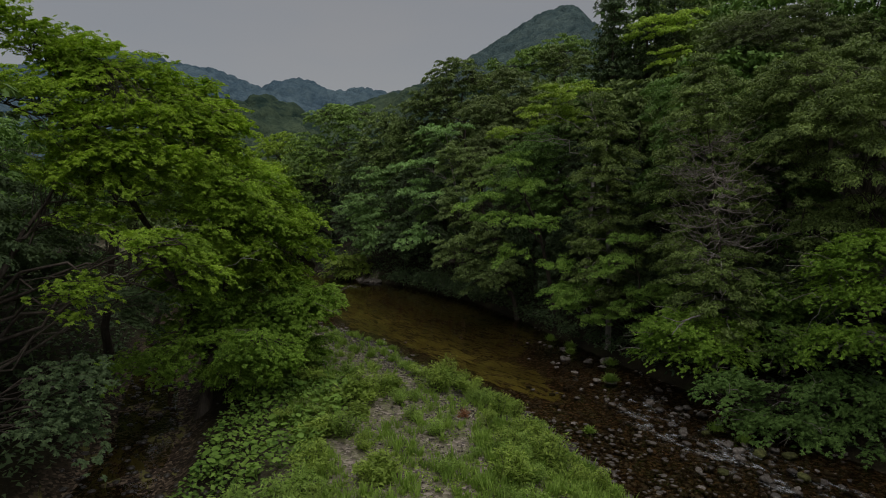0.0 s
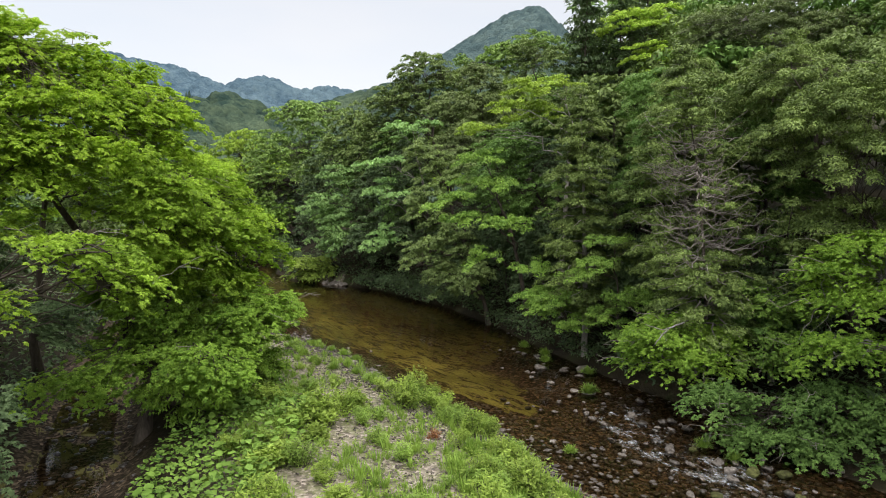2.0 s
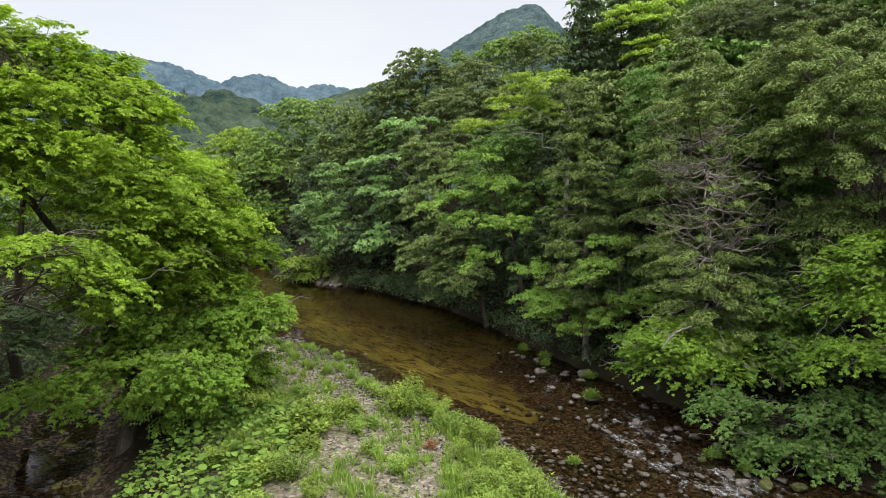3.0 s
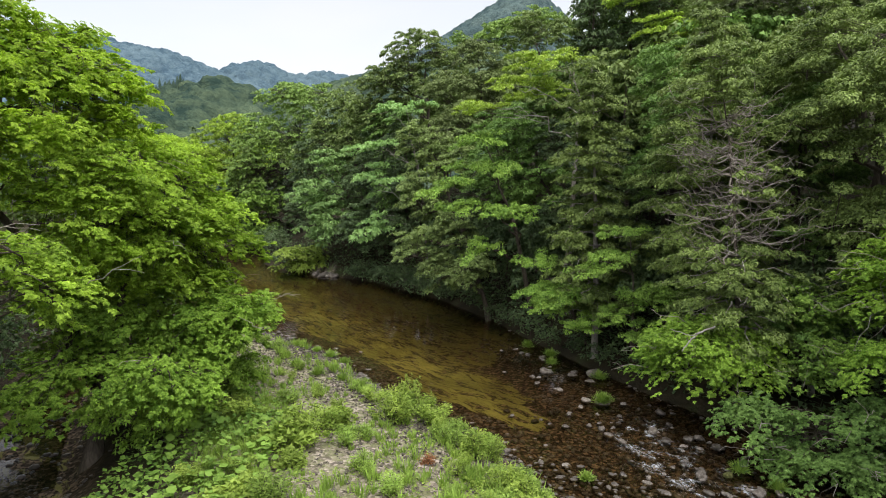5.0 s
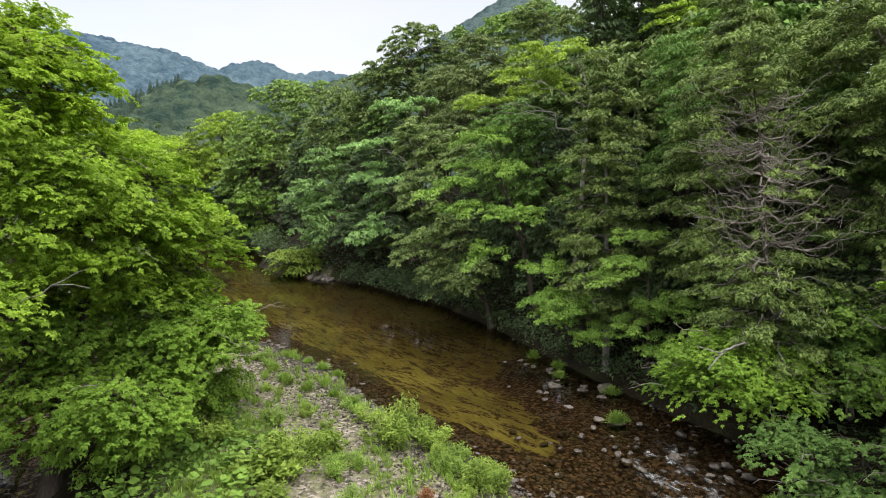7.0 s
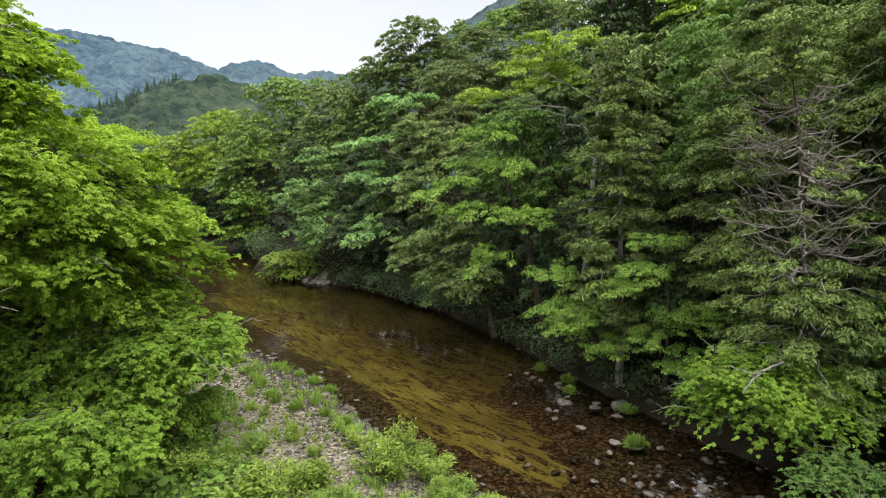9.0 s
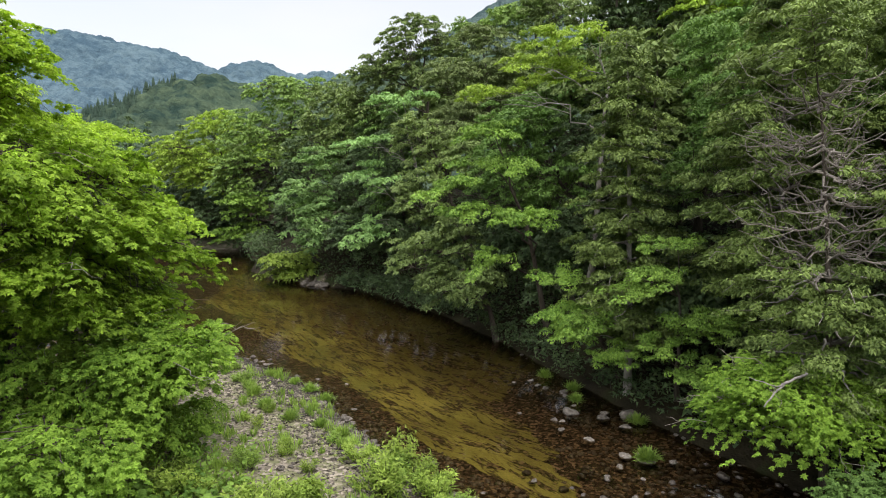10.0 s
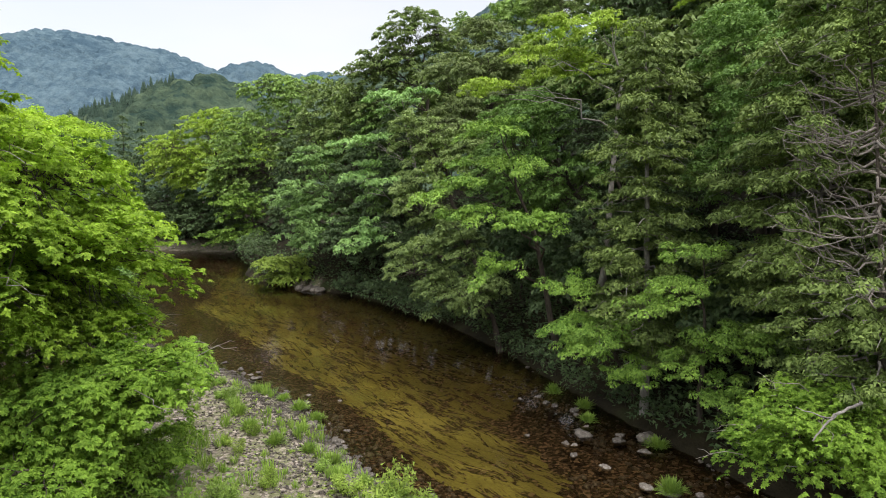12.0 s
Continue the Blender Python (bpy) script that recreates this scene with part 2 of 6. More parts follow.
def blades(rng, centre, spread, out, count, leaf, narrow=0.58, flat=0.1, slope=None, tilt=0.3, folded=False, fan=False):
    """Leaves in tufts on flat or sloping, lobed sprays. centre (n,3), spread (n,), out (n,3) level directions, count: leaves a spray, slope: fall of the spray outwards."""
    n, tufts = len(centre), 16 if fan else 8
    slope = np.full(n, 0.3) if slope is None else slope
    # the tufts of each spray: scattered on a disc, or along the fingers of a fan
    if fan:
        finger = rng.integers(0, 5, (n, tufts))
        ang = (finger - 2) * 0.42 + rng.normal(0, 0.09, (n, tufts))
        rad = np.sqrt(rng.uniform(0.03, 1, (n, tufts))) * (1.0 - 0.10 * np.abs(finger - 2))
        ta, tb = rad * np.cos(ang) * 1.9 - 0.8, rad * np.sin(ang) * 1.5
        th = rng.normal(0, 1, (n, tufts)) * flat - 0.16 * (rad - 0.3) ** 2
        close = 0.13
    else:
        ang = rng.uniform(0, 2 * math.pi, (n, tufts))
        rad = np.sqrt(rng.uniform(0.02, 1, (n, tufts))) * rng.uniform(0.7, 1.1, (n, tufts))
        ta, tb = rad * np.cos(ang) * 1.2, rad * np.sin(ang)
        th = rng.normal(0, 1, (n, tufts)) * flat - 0.2 * rad * rad
        close = 0.17
    which = np.repeat(np.arange(n), count)
    m = len(which)
    tuft = rng.integers(0, tufts, m)
    u, v = rng.normal(0, close, m), rng.normal(0, close, m)
    off = np.sqrt(u * u + v * v)
    a, b = ta[which, tuft] + u, tb[which, tuft] + v
    side = np.stack([-out[:, 1], out[:, 0], np.zeros(n)], 1)
    o, s, g = out[which], side[which], spread[which]
    lean = rng.normal(0.0, 0.16, n)[which]
    k = slope[which]
    pos = centre[which] + o * (a * g)[:, None] + s * (b * g)[:, None]
    pos[:, 2] += g * (th[which, tuft] - k * a + lean * b - 1.1 * off * off + rng.normal(0, 0.05, m))
    d = o * (u * 2.2 + 0.25)[:, None] + s * (v * 2.2)[:, None] + rng.normal(0, 0.35, (m, 3))
    d[:, 2] -= 0.3 + 0.5 * k
    nrm = rng.normal(0, tilt, (m, 3)) + o * (k * 0.8 + u * 1.6)[:, None] + s * (v * 1.6 - lean)[:, None]
    nrm[:, 2] += 1.0
    size = leaf * rng.uniform(0.65, 1.3, m)
    if folded:
        # rosettes: seven leaves that spread from each shoot tip
        k = 7
        pos, nrm, shoot = np.repeat(pos[::k], k, 0), np.repeat(nrm[::k], k, 0), np.repeat(d[::k], k, 0)
        turn = np.tile(np.arange(k) * 2 * math.pi / k, len(pos) // k) + np.repeat(rng.uniform(0, 6.28, len(pos) // k), k) + rng.normal(0, 0.15, len(pos))
        nrm = nrm / np.linalg.norm(nrm, axis=1)[:, None]
        e = np.cross(nrm, shoot)
        e /= np.linalg.norm(e, axis=1)[:, None] + 1e-9
        d = e * np.cos(turn)[:, None] + np.cross(nrm, e) * np.sin(turn)[:, None]
        size = leaf * rng.uniform(0.7, 1.25, len(pos))
        nrm = nrm + d * rng.uniform(0.05, 0.5, len(pos))[:, None] + rng.normal(0, 0.12, nrm.shape)
        return leaf_quads(rng, pos + d * (size * 0.5)[:, None], d, nrm, size, narrow)
    return leaf_tris(pos, d, nrm, size, narrow)


def cushions(rng, centre, spread, out, count, leaf, narrow=0.6, flat=0.6, slope=None, knobs=7, fan=False):
    """Leaves on knobbly domes, lit above and dark below. centre (n,3), spread (n,), out (n,3) level directions, count: leaves a dome, slope: fall of the dome outwards."""
    n = len(centre)
    slope = np.full(n, 0.3) if slope is None else slope
    ang, rad = rng.uniform(0, 2 * math.pi, (n, knobs)), np.sqrt(rng.uniform(0.0, 1, (n, knobs))) * 0.78
    ka, kb = rad * np.cos(ang) * 1.15, rad * np.sin(ang)
    if fan:
        # knobs along the fingers of a spray
        finger = rng.integers(0, 5, (n, knobs))
        ang, rad = (finger - 2) * 0.5 + rng.normal(0, 0.1, (n, knobs)), np.sqrt(rng.uniform(0.02, 1, (n, knobs))) * (1.0 - 0.08 * np.abs(finger - 2))
        ka, kb = rad * np.cos(ang) * 1.8 - 0.75, rad * np.sin(ang) * 1.35
        rad = rad * 0.8
    kz, kr = flat * 0.6 * (1 - rad * rad) + rng.normal(0, 0.07, (n, knobs)), rng.uniform(0.24, 0.44, (n, knobs)) * (0.72 if fan else 1.0)
    which = np.repeat(np.arange(n), count)
    m = len(which)
    knob = rng.integers(0, knobs, m)
    up, az = rng.uniform(-0.35, 1, m), rng.uniform(0, 2 * math.pi, m)
    flatly = np.sqrt(1 - up * up)
    na, nb = flatly * np.cos(az), flatly * np.sin(az)
    r = kr[which, knob] * rng.uniform(0.72, 1.12, m)
    a, b, h = ka[which, knob] + na * r, kb[which, knob] + nb * r, kz[which, knob] + up * r * (0.45 + 0.5 * flat)
    side = np.stack([-out[:, 1], out[:, 0], np.zeros(n)], 1)
    o, s, g = out[which], side[which], spread[which]
    pos = centre[which] + o * (a * g)[:, None] + s * (b * g)[:, None]
    pos[:, 2] += g * (h - slope[which] * a)
    level = o * na[:, None] + s * nb[:, None]
    d = level + o * 0.3 + rng.normal(0, 0.4, (m, 3))
    d[:, 2] -= 0.35
    nrm = level * 0.75 + o * (slope[which] * 0.4)[:, None] + rng.normal(0, 0.3, (m, 3))
    nrm[:, 2] += 0.55 + 0.6 * up
    return leaf_tris(pos, d, nrm, leaf * rng.uniform(0.65, 1.3, m), narrow)


def leaf_tris(pos, d, nrm, size, narrow):
    """Small pointed leaves, one triangle each."""
    nrm = nrm / (np.linalg.norm(nrm, axis=1)[:, None] + 1e-9)
    d = d - nrm * np.sum(d * nrm, 1)[:, None]
    d = d / (np.linalg.norm(d, axis=1)[:, None] + 1e-9)
    s = np.cross(d, nrm)
    L, w = size[:, None], size[:, None] * narrow * 0.5
    v = np.stack([pos - d * L * 0.35 + s * w, pos - d * L * 0.35 - s * w, pos + d * L * 0.65], 1)
    return v.reshape(-1, 3), np.arange(len(pos) * 3, dtype=np.int32).reshape(-1, 3)


def leaf_quads(rng, pos, d, nrm, size, narrow):
    nrm = nrm / (np.linalg.norm(nrm, axis=1)[:, None] + 1e-9)
    d = d - nrm * np.sum(d * nrm, 1)[:, None]
    d = d / (np.linalg.norm(d, axis=1)[:, None] + 1e-9)
    s = np.cross(d, nrm)
    L, w = size[:, None], size[:, None] * narrow * 0.5
    base = pos - d * L * 0.5
    q = np.stack([base, base + d * L * 0.42 + s * w + nrm * L * 0.07, base + d * L - nrm * L * 0.1, base + d * L * 0.42 - s * w + nrm * L * 0.07], 1)
    return q.reshape(-1, 3), np.arange(len(pos) * 4, dtype=np.int32).reshape(-1, 4)


def bent(rng, a, b, k, wobble, sag=0.0):
    t = np.linspace(0, 1, k)[:, None]
    p = a + (b - a) * t
    n = np.linalg.norm(b - a)
    p[1:-1] += rng.normal(0, wobble * n, (k - 2, 3))
    p[:, 2] += sag * n * (4 * t * (1 - t))[:, 0]
    return p


# ---- the valley: banks, bed, bar and slopes ----
BANK_Y = [-60, 0, 10, 16, 18.2, 22.3, 26, 30, 34.5, 39, 45.5, 48.5, 53.3, 57.5, 61.5, 66, 72.5, 80, 85, 88, 91, 94, 98]
BANK_R = [34, 18, 15, 13.2, 12.3, 11.3, 9.5, 7.9, 6.4, 5.1, 2.5, 0.5, -2.4, -6.6, -11.7, -14.5, -15.6, -18, -22, -32, -50, -75, -140]
EDGE_Y = [-60, 0, 10, 15.5, 17, 20, 22.5, 24.8, 26.7, 28.3, 30.3, 33.1, 35.3, 37.8, 40.4, 46, 54, 60, 68, 74, 78, 84]
EDGE_L = [24, 9, 6.2, 4.9, 4.5, 3.5, 2.5, 0.9, -0.4, -1.3, -2.2, -4.0, -5.9, -8.2, -11.4, -15.4, -18.7, -22, -30, -48, -75, -140]
CREEK_Y = [-40, 0, 10, 16, 20, 23, 27, 32, 40, 48]
CREEK_X = [-4, -8, -8.6, -9.2, -10.2, -11.6, -13.2, -15, -17, -18]


def smooth(v, a, b):
    t = np.clip((v - a) / (b - a), 0, 1)
    return t * t * (3 - 2 * t)


def ripple(x, y, scale, seed=0.0):
    """Cheap smooth unevenness, about -1 to 1."""
    x, y = np.asarray(x, float) * scale + seed, np.asarray(y, float) * scale - seed * 1.7
    return (np.sin(x * 1.0 + 1.3 * np.sin(y * 0.9 + 0.4)) + np.sin(y * 1.15 + 1.1 * np.sin(x * 1.3 + 2.0)) + 0.6 * np.sin(2.3 * x - 1.7 * y + 0.7)) / 2.6


def place(x, y):
    """River place: right bank, left edge, share of the width, creek centre."""
    xr, xl = np.interp(y, BANK_Y, BANK_R), np.interp(y, EDGE_Y, EDGE_L)
    xl = xl + 0.22 * ripple(y, y * 0.4, 1.7, 3.0) + 0.14 * ripple(y, x, 4.1, 1.0)
    return xr, xl, (x - xl) / np.maximum(xr - xl, 0.5), np.interp(y, CREEK_Y, CREEK_X)


def height(x, y):
    x, y = np.asarray(x, float), np.asarray(y, float)
    xr, xl, s, xc = place(x, y)
    pool = smooth(y, 24, 36)
    hump = np.clip(4 * s * (1 - s), 0, 1) ** 0.7
    bed = -(0.16 + 0.55 * pool + 0.45 * pool * np.clip(s, 0, 1)) * hump + 0.05 * ripple(x, y, 2.2, 1.0)
    d = xl - x
    bar = 0.03 + 0.34 * smooth(d, 0, 2.2) + 0.22 * smooth(d, 2, 6) + 0.06 * ripple(x, y, 1.1) * smooth(d, 0.3, 1.5)
    creek = (1 - smooth(np.abs(x - xc), 1.2, 3.0)) * (1 - smooth(y, 40, 50))
    bar = bar * (1 - creek) + (-0.14 + 0.05 * ripple(x, y, 1.9, 5.0)) * creek
    start = np.where(y < 44, xc - 2.4, xl - 9)
    dl = np.clip(start - x, 0, None)
    # bank height added so the side channel mirrors it instead of the sky
    bar = bar + 2.4 * smooth(dl, 0, 4.0) + 5 * (1 - np.exp(-dl / 45)) + 60 * smooth(dl, 160, 700)
    dr = np.clip(x - xr, 0, None)
    # at the far bend the bank runs across the valley: a low strand, then the slope
    dr = dr * (1 - 0.84 * smooth(y, 77, 84))
    limit = 34 - 27 * smooth(y, 62, 92)
    right = 0.7 * smooth(dr, 0, 1.4) + limit * (1 - np.exp(-0.45 * np.clip(dr - 0.8, 0, None) / limit)) + 0.15 * ripple(x, y, 0.8, 2.0) * smooth(dr, 0.5, 2)
    z = np.where(d > 0, bar, np.where(dr > 0, right, bed))
    return z


def lines(*runs):
    return np.unique(np.round(np.concatenate([np.arange(a, b, c) for a, b, c in runs]), 3))


gx = lines((-3200, -400, 400), (-400, -120, 40), (-120, -44, 6), (-44, -18, 1.5), (-18, 16, 0.36), (16, 40, 1.5), (40, 120, 8), (120, 400, 40), (400, 3300, 400))
gy = lines((-3200, -400, 400), (-400, -60, 40), (-60, 6, 3), (6, 56, 0.4), (56, 100, 1.0), (100, 200, 8), (200, 400, 40), (400, 3300, 400))
GX, GY = np.meshgrid(gx, gy)
GZ = height(GX, GY)
i, j = np.meshgrid(np.arange(len(gy) - 1), np.arange(len(gx) - 1), indexing="ij")
grid_faces = np.stack([i * len(gx) + j, i * len(gx) + j + 1, (i + 1) * len(gx) + j + 1, (i + 1) * len(gx) + j], -1).reshape(-1, 4)
xr, xl, share, xc = place(GX, GY)
# the sand tongue: a scalloped front towards the bar, water depth and tree shade painted in
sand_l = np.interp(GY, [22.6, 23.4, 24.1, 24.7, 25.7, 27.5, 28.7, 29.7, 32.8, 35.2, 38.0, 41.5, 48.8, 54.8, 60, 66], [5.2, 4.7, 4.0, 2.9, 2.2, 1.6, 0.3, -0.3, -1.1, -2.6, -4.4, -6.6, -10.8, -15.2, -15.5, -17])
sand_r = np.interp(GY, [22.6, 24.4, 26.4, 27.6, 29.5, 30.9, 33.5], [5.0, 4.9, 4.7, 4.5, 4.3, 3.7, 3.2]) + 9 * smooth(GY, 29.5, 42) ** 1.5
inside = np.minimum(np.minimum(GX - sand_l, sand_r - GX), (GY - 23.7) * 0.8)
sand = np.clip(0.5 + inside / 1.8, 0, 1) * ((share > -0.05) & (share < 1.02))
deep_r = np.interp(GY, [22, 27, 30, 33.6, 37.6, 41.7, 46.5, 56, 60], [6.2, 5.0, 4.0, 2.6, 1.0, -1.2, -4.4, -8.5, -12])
# painted dimming: deep water to the right, dark reflections in the far pool
bed_dimming = np.clip(0.62 * smooth(GX - deep_r, -2.6, 1.8) + 0.14 * smooth(GY, 33, 46) + 0.35 * smooth(GY, 58, 66), 0, 1)
creekness = (1 - smooth(np.abs(GX - xc), 1.0, 2.6)) * (1 - smooth(GY, 38, 46))
sand = np.maximum(sand, 0.46 * creekness)
bed_dimming = np.maximum(bed_dimming, 0.55 * creekness)
# bed stops short of the right bank; dark soil paints the undercut's shade
bedness = np.maximum(((share > -0.01) & (share < 0.97)) * 1.0, creekness)
shore = smooth(GY, 83, 86) * (1 - smooth(GX - xr, 9.0, 14.0)) * (GX > xr - 0.5) * (GX < -20.5) + smooth(GY, 57.3, 57.8) * (1 - smooth(GY, 59, 59.6)) * (1 - smooth(GX - xr, 0.6, 1.2)) * (GX > xr - 0.3)
barness = (0.25 * smooth(xl - GX, -0.2, 0.1) + 0.75 * smooth(xl - GX, 0.15, 1.0)) * (1 - smooth(GY, 39, 43) * (1 - shore)) * (1 - smooth(xc + 4.2 - GX, 0, 3.0) * (GY < 44)) * (1 - smooth(xl - GX, 7, 11)) * (1 - creekness)
barness = np.clip(barness + shore, 0, 1)
bedness = bedness * (1 - np.clip(shore, 0, 1))


def ground_material():
    m, n, l = material("valley_ground")
    pos = n.new("ShaderNodeNewGeometry").outputs["Position"]

    def attribute(key):
        a = n.new("ShaderNodeAttribute")
        a.attribute_name = key
        return a.outputs["Fac"]

    big, fine = noise_node(n, l, 0.6, 4, 0.6, pos), noise_node(n, l, 9.0, 4, 0.6, pos)
    # soil near black: the shade below the trees is put into its colour
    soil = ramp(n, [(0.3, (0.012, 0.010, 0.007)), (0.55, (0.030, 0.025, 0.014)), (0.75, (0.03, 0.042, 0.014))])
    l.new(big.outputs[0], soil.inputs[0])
    cells = n.new("ShaderNodeTexVoronoi")
    cells.inputs["Scale"].default_value = 11.0
    l.new(pos, cells.inputs["Vector"])
    grey = n.new("ShaderNodeSeparateColor")
    l.new(cells.outputs["Color"], grey.inputs[0])
    pebble = ramp(n, [(0.0, (0.07, 0.058, 0.046)), (0.5, (0.20, 0.168, 0.138)), (1.0, (0.40, 0.34, 0.29))])
    l.new(grey.outputs[0], pebble.inputs[0])
    moss = ramp(n, [(0.45, (0, 0, 0)), (0.56, (0.75, 0.75, 0.75))])
    speck = noise_node(n, l, 2.6, 6, 0.75, pos)
    l.new(speck.outputs[0], moss.inputs[0])
    gravel = mix_color(n, l, moss.outputs[0], pebble.outputs[0], mix_color(n, l, fine.outputs[0], (0.16, 0.14, 0.09), (0.13, 0.17, 0.05)))
    dark_bed = ramp(n, [(0.0, (0.014, 0.010, 0.008)), (0.6, (0.055, 0.039, 0.027)), (1.0, (0.21, 0.155, 0.11))])
    l.new(grey.outputs[1], dark_bed.inputs[0])
    # sand: scalloped edges, curling dark weed lines along the current, colour dimmed for deep and shaded water
    scallop = noise_node(n, l, 0.85, 6, 0.62, pos, (1.6, 0.5, 1, radians(32)))
    lines_ = noise_node(n, l, 0.7, 4, 0.58, pos, (1.9, 0.42, 1, radians(30)))
    lines_.inputs["Distortion"].default_value = 0.9
    blotch = noise_node(n, l, 1.5, 5, 0.68, pos, (2.0, 0.42, 1, radians(31)))
    tone = noise_node(n, l, 0.33, 4, 0.6, pos, (1.3, 0.7, 1, radians(30)))

    def join(kind, x, y):
        m_ = n.new("ShaderNodeMath")
        m_.operation = kind
        for socket, v in zip(m_.inputs, (x, y)):
            if isinstance(v, float):
                socket.default_value = v
            else:
                l.new(v, socket)
        return m_.outputs[0]

    sandy = ramp(n, [(0.30, (0.13, 0.128, 0.04)), (0.5, (0.25, 0.246, 0.074)), (0.68, (0.40, 0.395, 0.125))])
    l.new(join("MULTIPLY_ADD", tone.outputs[0], 0.75), sandy.inputs[0])
    sandy.inputs[0].links[0].from_node.inputs[2].default_value = 0.0
    l.new(join("MULTIPLY", fine.outputs[0], 0.25), sandy.inputs[0].links[0].from_node.inputs[2])
    sandy = mix_color(n, l, attribute("bed_dimming"), sandy.outputs[0], (0.078, 0.061, 0.03))
    reach = join("ADD", attribute("sand"), join("MULTIPLY", join("SUBTRACT", scallop.outputs[0], 0.5), 2.2))
    edge = ramp(n, [(0.47, (0, 0, 0)), (0.515, (1, 1, 1))])
    l.new(reach, edge.inputs[0])
    weed = ramp(n, [(0.40, (1, 1, 1)), (0.42, (0.05, 0.05, 0.05)), (0.45, (0.05, 0.05, 0.05)), (0.47, (1, 1, 1)), (0.56, (1, 1, 1)), (0.575, (0.3, 0.3, 0.3)), (0.59, (1, 1, 1))])
    l.new(lines_.outputs[0], weed.inputs[0])
    spots_ = ramp(n, [(0.43, (0.12, 0.12, 0.12)), (0.47, (1, 1, 1))])
    l.new(blotch.outputs[0], spots_.inputs[0])
    clean = mix_color(n, l, 1.0, weed.outputs[0], spots_.outputs[0], "MULTIPLY")
    edge = mix_color(n, l, 1.0, edge.outputs[0], clean, "MULTIPLY")
    bed = mix_color(n, l, edge, dark_bed.outputs[0], sandy)
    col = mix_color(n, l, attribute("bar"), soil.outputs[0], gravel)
    col = mix_color(n, l, attribute("bed"), col, bed)
    bs, out, bm = n.new("ShaderNodeBsdfPrincipled"), n.new("ShaderNodeOutputMaterial"), n.new("ShaderNodeBump")
    bs.inputs["Roughness"].default_value, bs.inputs["Specular IOR Level"].default_value = 0.9, 0.1
    bm.inputs["Strength"].default_value, bm.inputs["Distance"].default_value = 0.5, 0.04
    l.new(cells.outputs["Distance"], bm.inputs["Height"])
    l.new(bm.outputs[0], bs.inputs["Normal"])
    l.new(col, bs.inputs["Base Color"])
    l.new(bs.outputs[0], out.inputs[0])
    return m


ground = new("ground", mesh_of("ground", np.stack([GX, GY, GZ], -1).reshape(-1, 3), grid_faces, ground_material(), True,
             (("sand", sand.ravel()), ("bed_dimming", bed_dimming.ravel()), ("bed", bedness.ravel()), ("bar", barness.ravel()))))
tagged(ground, "valley floor of pale gravel, soil darkened for tree shade and brown river bed", "ground", kind="structure")


# ---- the river ----
def water_material():
    m, n, l = material("river_water")
    pos = n.new("ShaderNodeNewGeometry").outputs["Position"]
    waves = noise_node(n, l, 1.6, 4, 0.6, pos, (1.6, 0.6, 1, radians(30)))
    quick = noise_node(n, l, 5.0, 5, 0.65, pos, (1.7, 0.5, 1, radians(25)))
    rough = n.new("ShaderNodeAttribute")
    rough.attribute_name = "riffle"
    h = mix_color(n, l, rough.outputs["Fac"], mix_color(n, l, 0.85, waves.outputs[0], (0.5, 0.5, 0.5)), quick.outputs[0])
    bm = n.new("ShaderNodeBump")
    bm.inputs["Strength"].default_value, bm.inputs["Distance"].default_value = 0.35, 0.12
    l.new(h, bm.inputs["Height"])
    clear, gloss, foam = n.new("ShaderNodeBsdfTransparent"), n.new("ShaderNodeBsdfGlossy"), n.new("ShaderNodeBsdfDiffuse")
    clear.inputs[0].default_value = (0.62, 0.55, 0.42, 1)
    gloss.inputs["Roughness"].default_value = 0.06
    foam.inputs[0].default_value = (0.6, 0.62, 0.64, 1)
    fr = n.new("ShaderNodeFresnel")
    fr.inputs[0].default_value = 1.33
    l.new(bm.outputs[0], fr.inputs["Normal"])
    l.new(bm.outputs[0], gloss.inputs["Normal"])
    mx, mf, out = n.new("ShaderNodeMixShader"), n.new("ShaderNodeMixShader"), n.new("ShaderNodeOutputMaterial")
    l.new(fr.outputs[0], mx.inputs[0])
    l.new(clear.outputs[0], mx.inputs[1])
    l.new(gloss.outputs[0], mx.inputs[2])
    streak = noise_node(n, l, 7.0, 8, 0.85, pos, (1.25, 0.7, 1, radians(30)))
    fm = n.new("ShaderNodeMath")
    fm.operation = "MULTIPLY"
    l.new(streak.outputs[0], fm.inputs[0])
    l.new(rough.outputs["Fac"], fm.inputs[1])
    broad = noise_node(n, l, 1.3, 4, 0.65, pos, (1.3, 0.7, 1, radians(25)))
    patchy = ramp(n, [(0.42, (0.62, 0.62, 0.62)), (0.58, (1.12, 1.12, 1.12))])
    l.new(broad.outputs[0], patchy.inputs[0])
    foamy = mix_color(n, l, 1.0, fm.outputs[0], patchy.outputs[0], "MULTIPLY")
    cut = ramp(n, [(0.49, (0, 0, 0)), (0.57, (0.16, 0.16, 0.16)), (0.68, (0.55, 0.55, 0.55))])
    l.new(foamy, cut.inputs[0])
    l.new(cut.outputs[0], mf.inputs[0])
    l.new(mx.outputs[0], mf.inputs[1])
    l.new(foam.outputs[0], mf.inputs[2])
    l.new(mf.outputs[0], out.inputs[0])
    return m


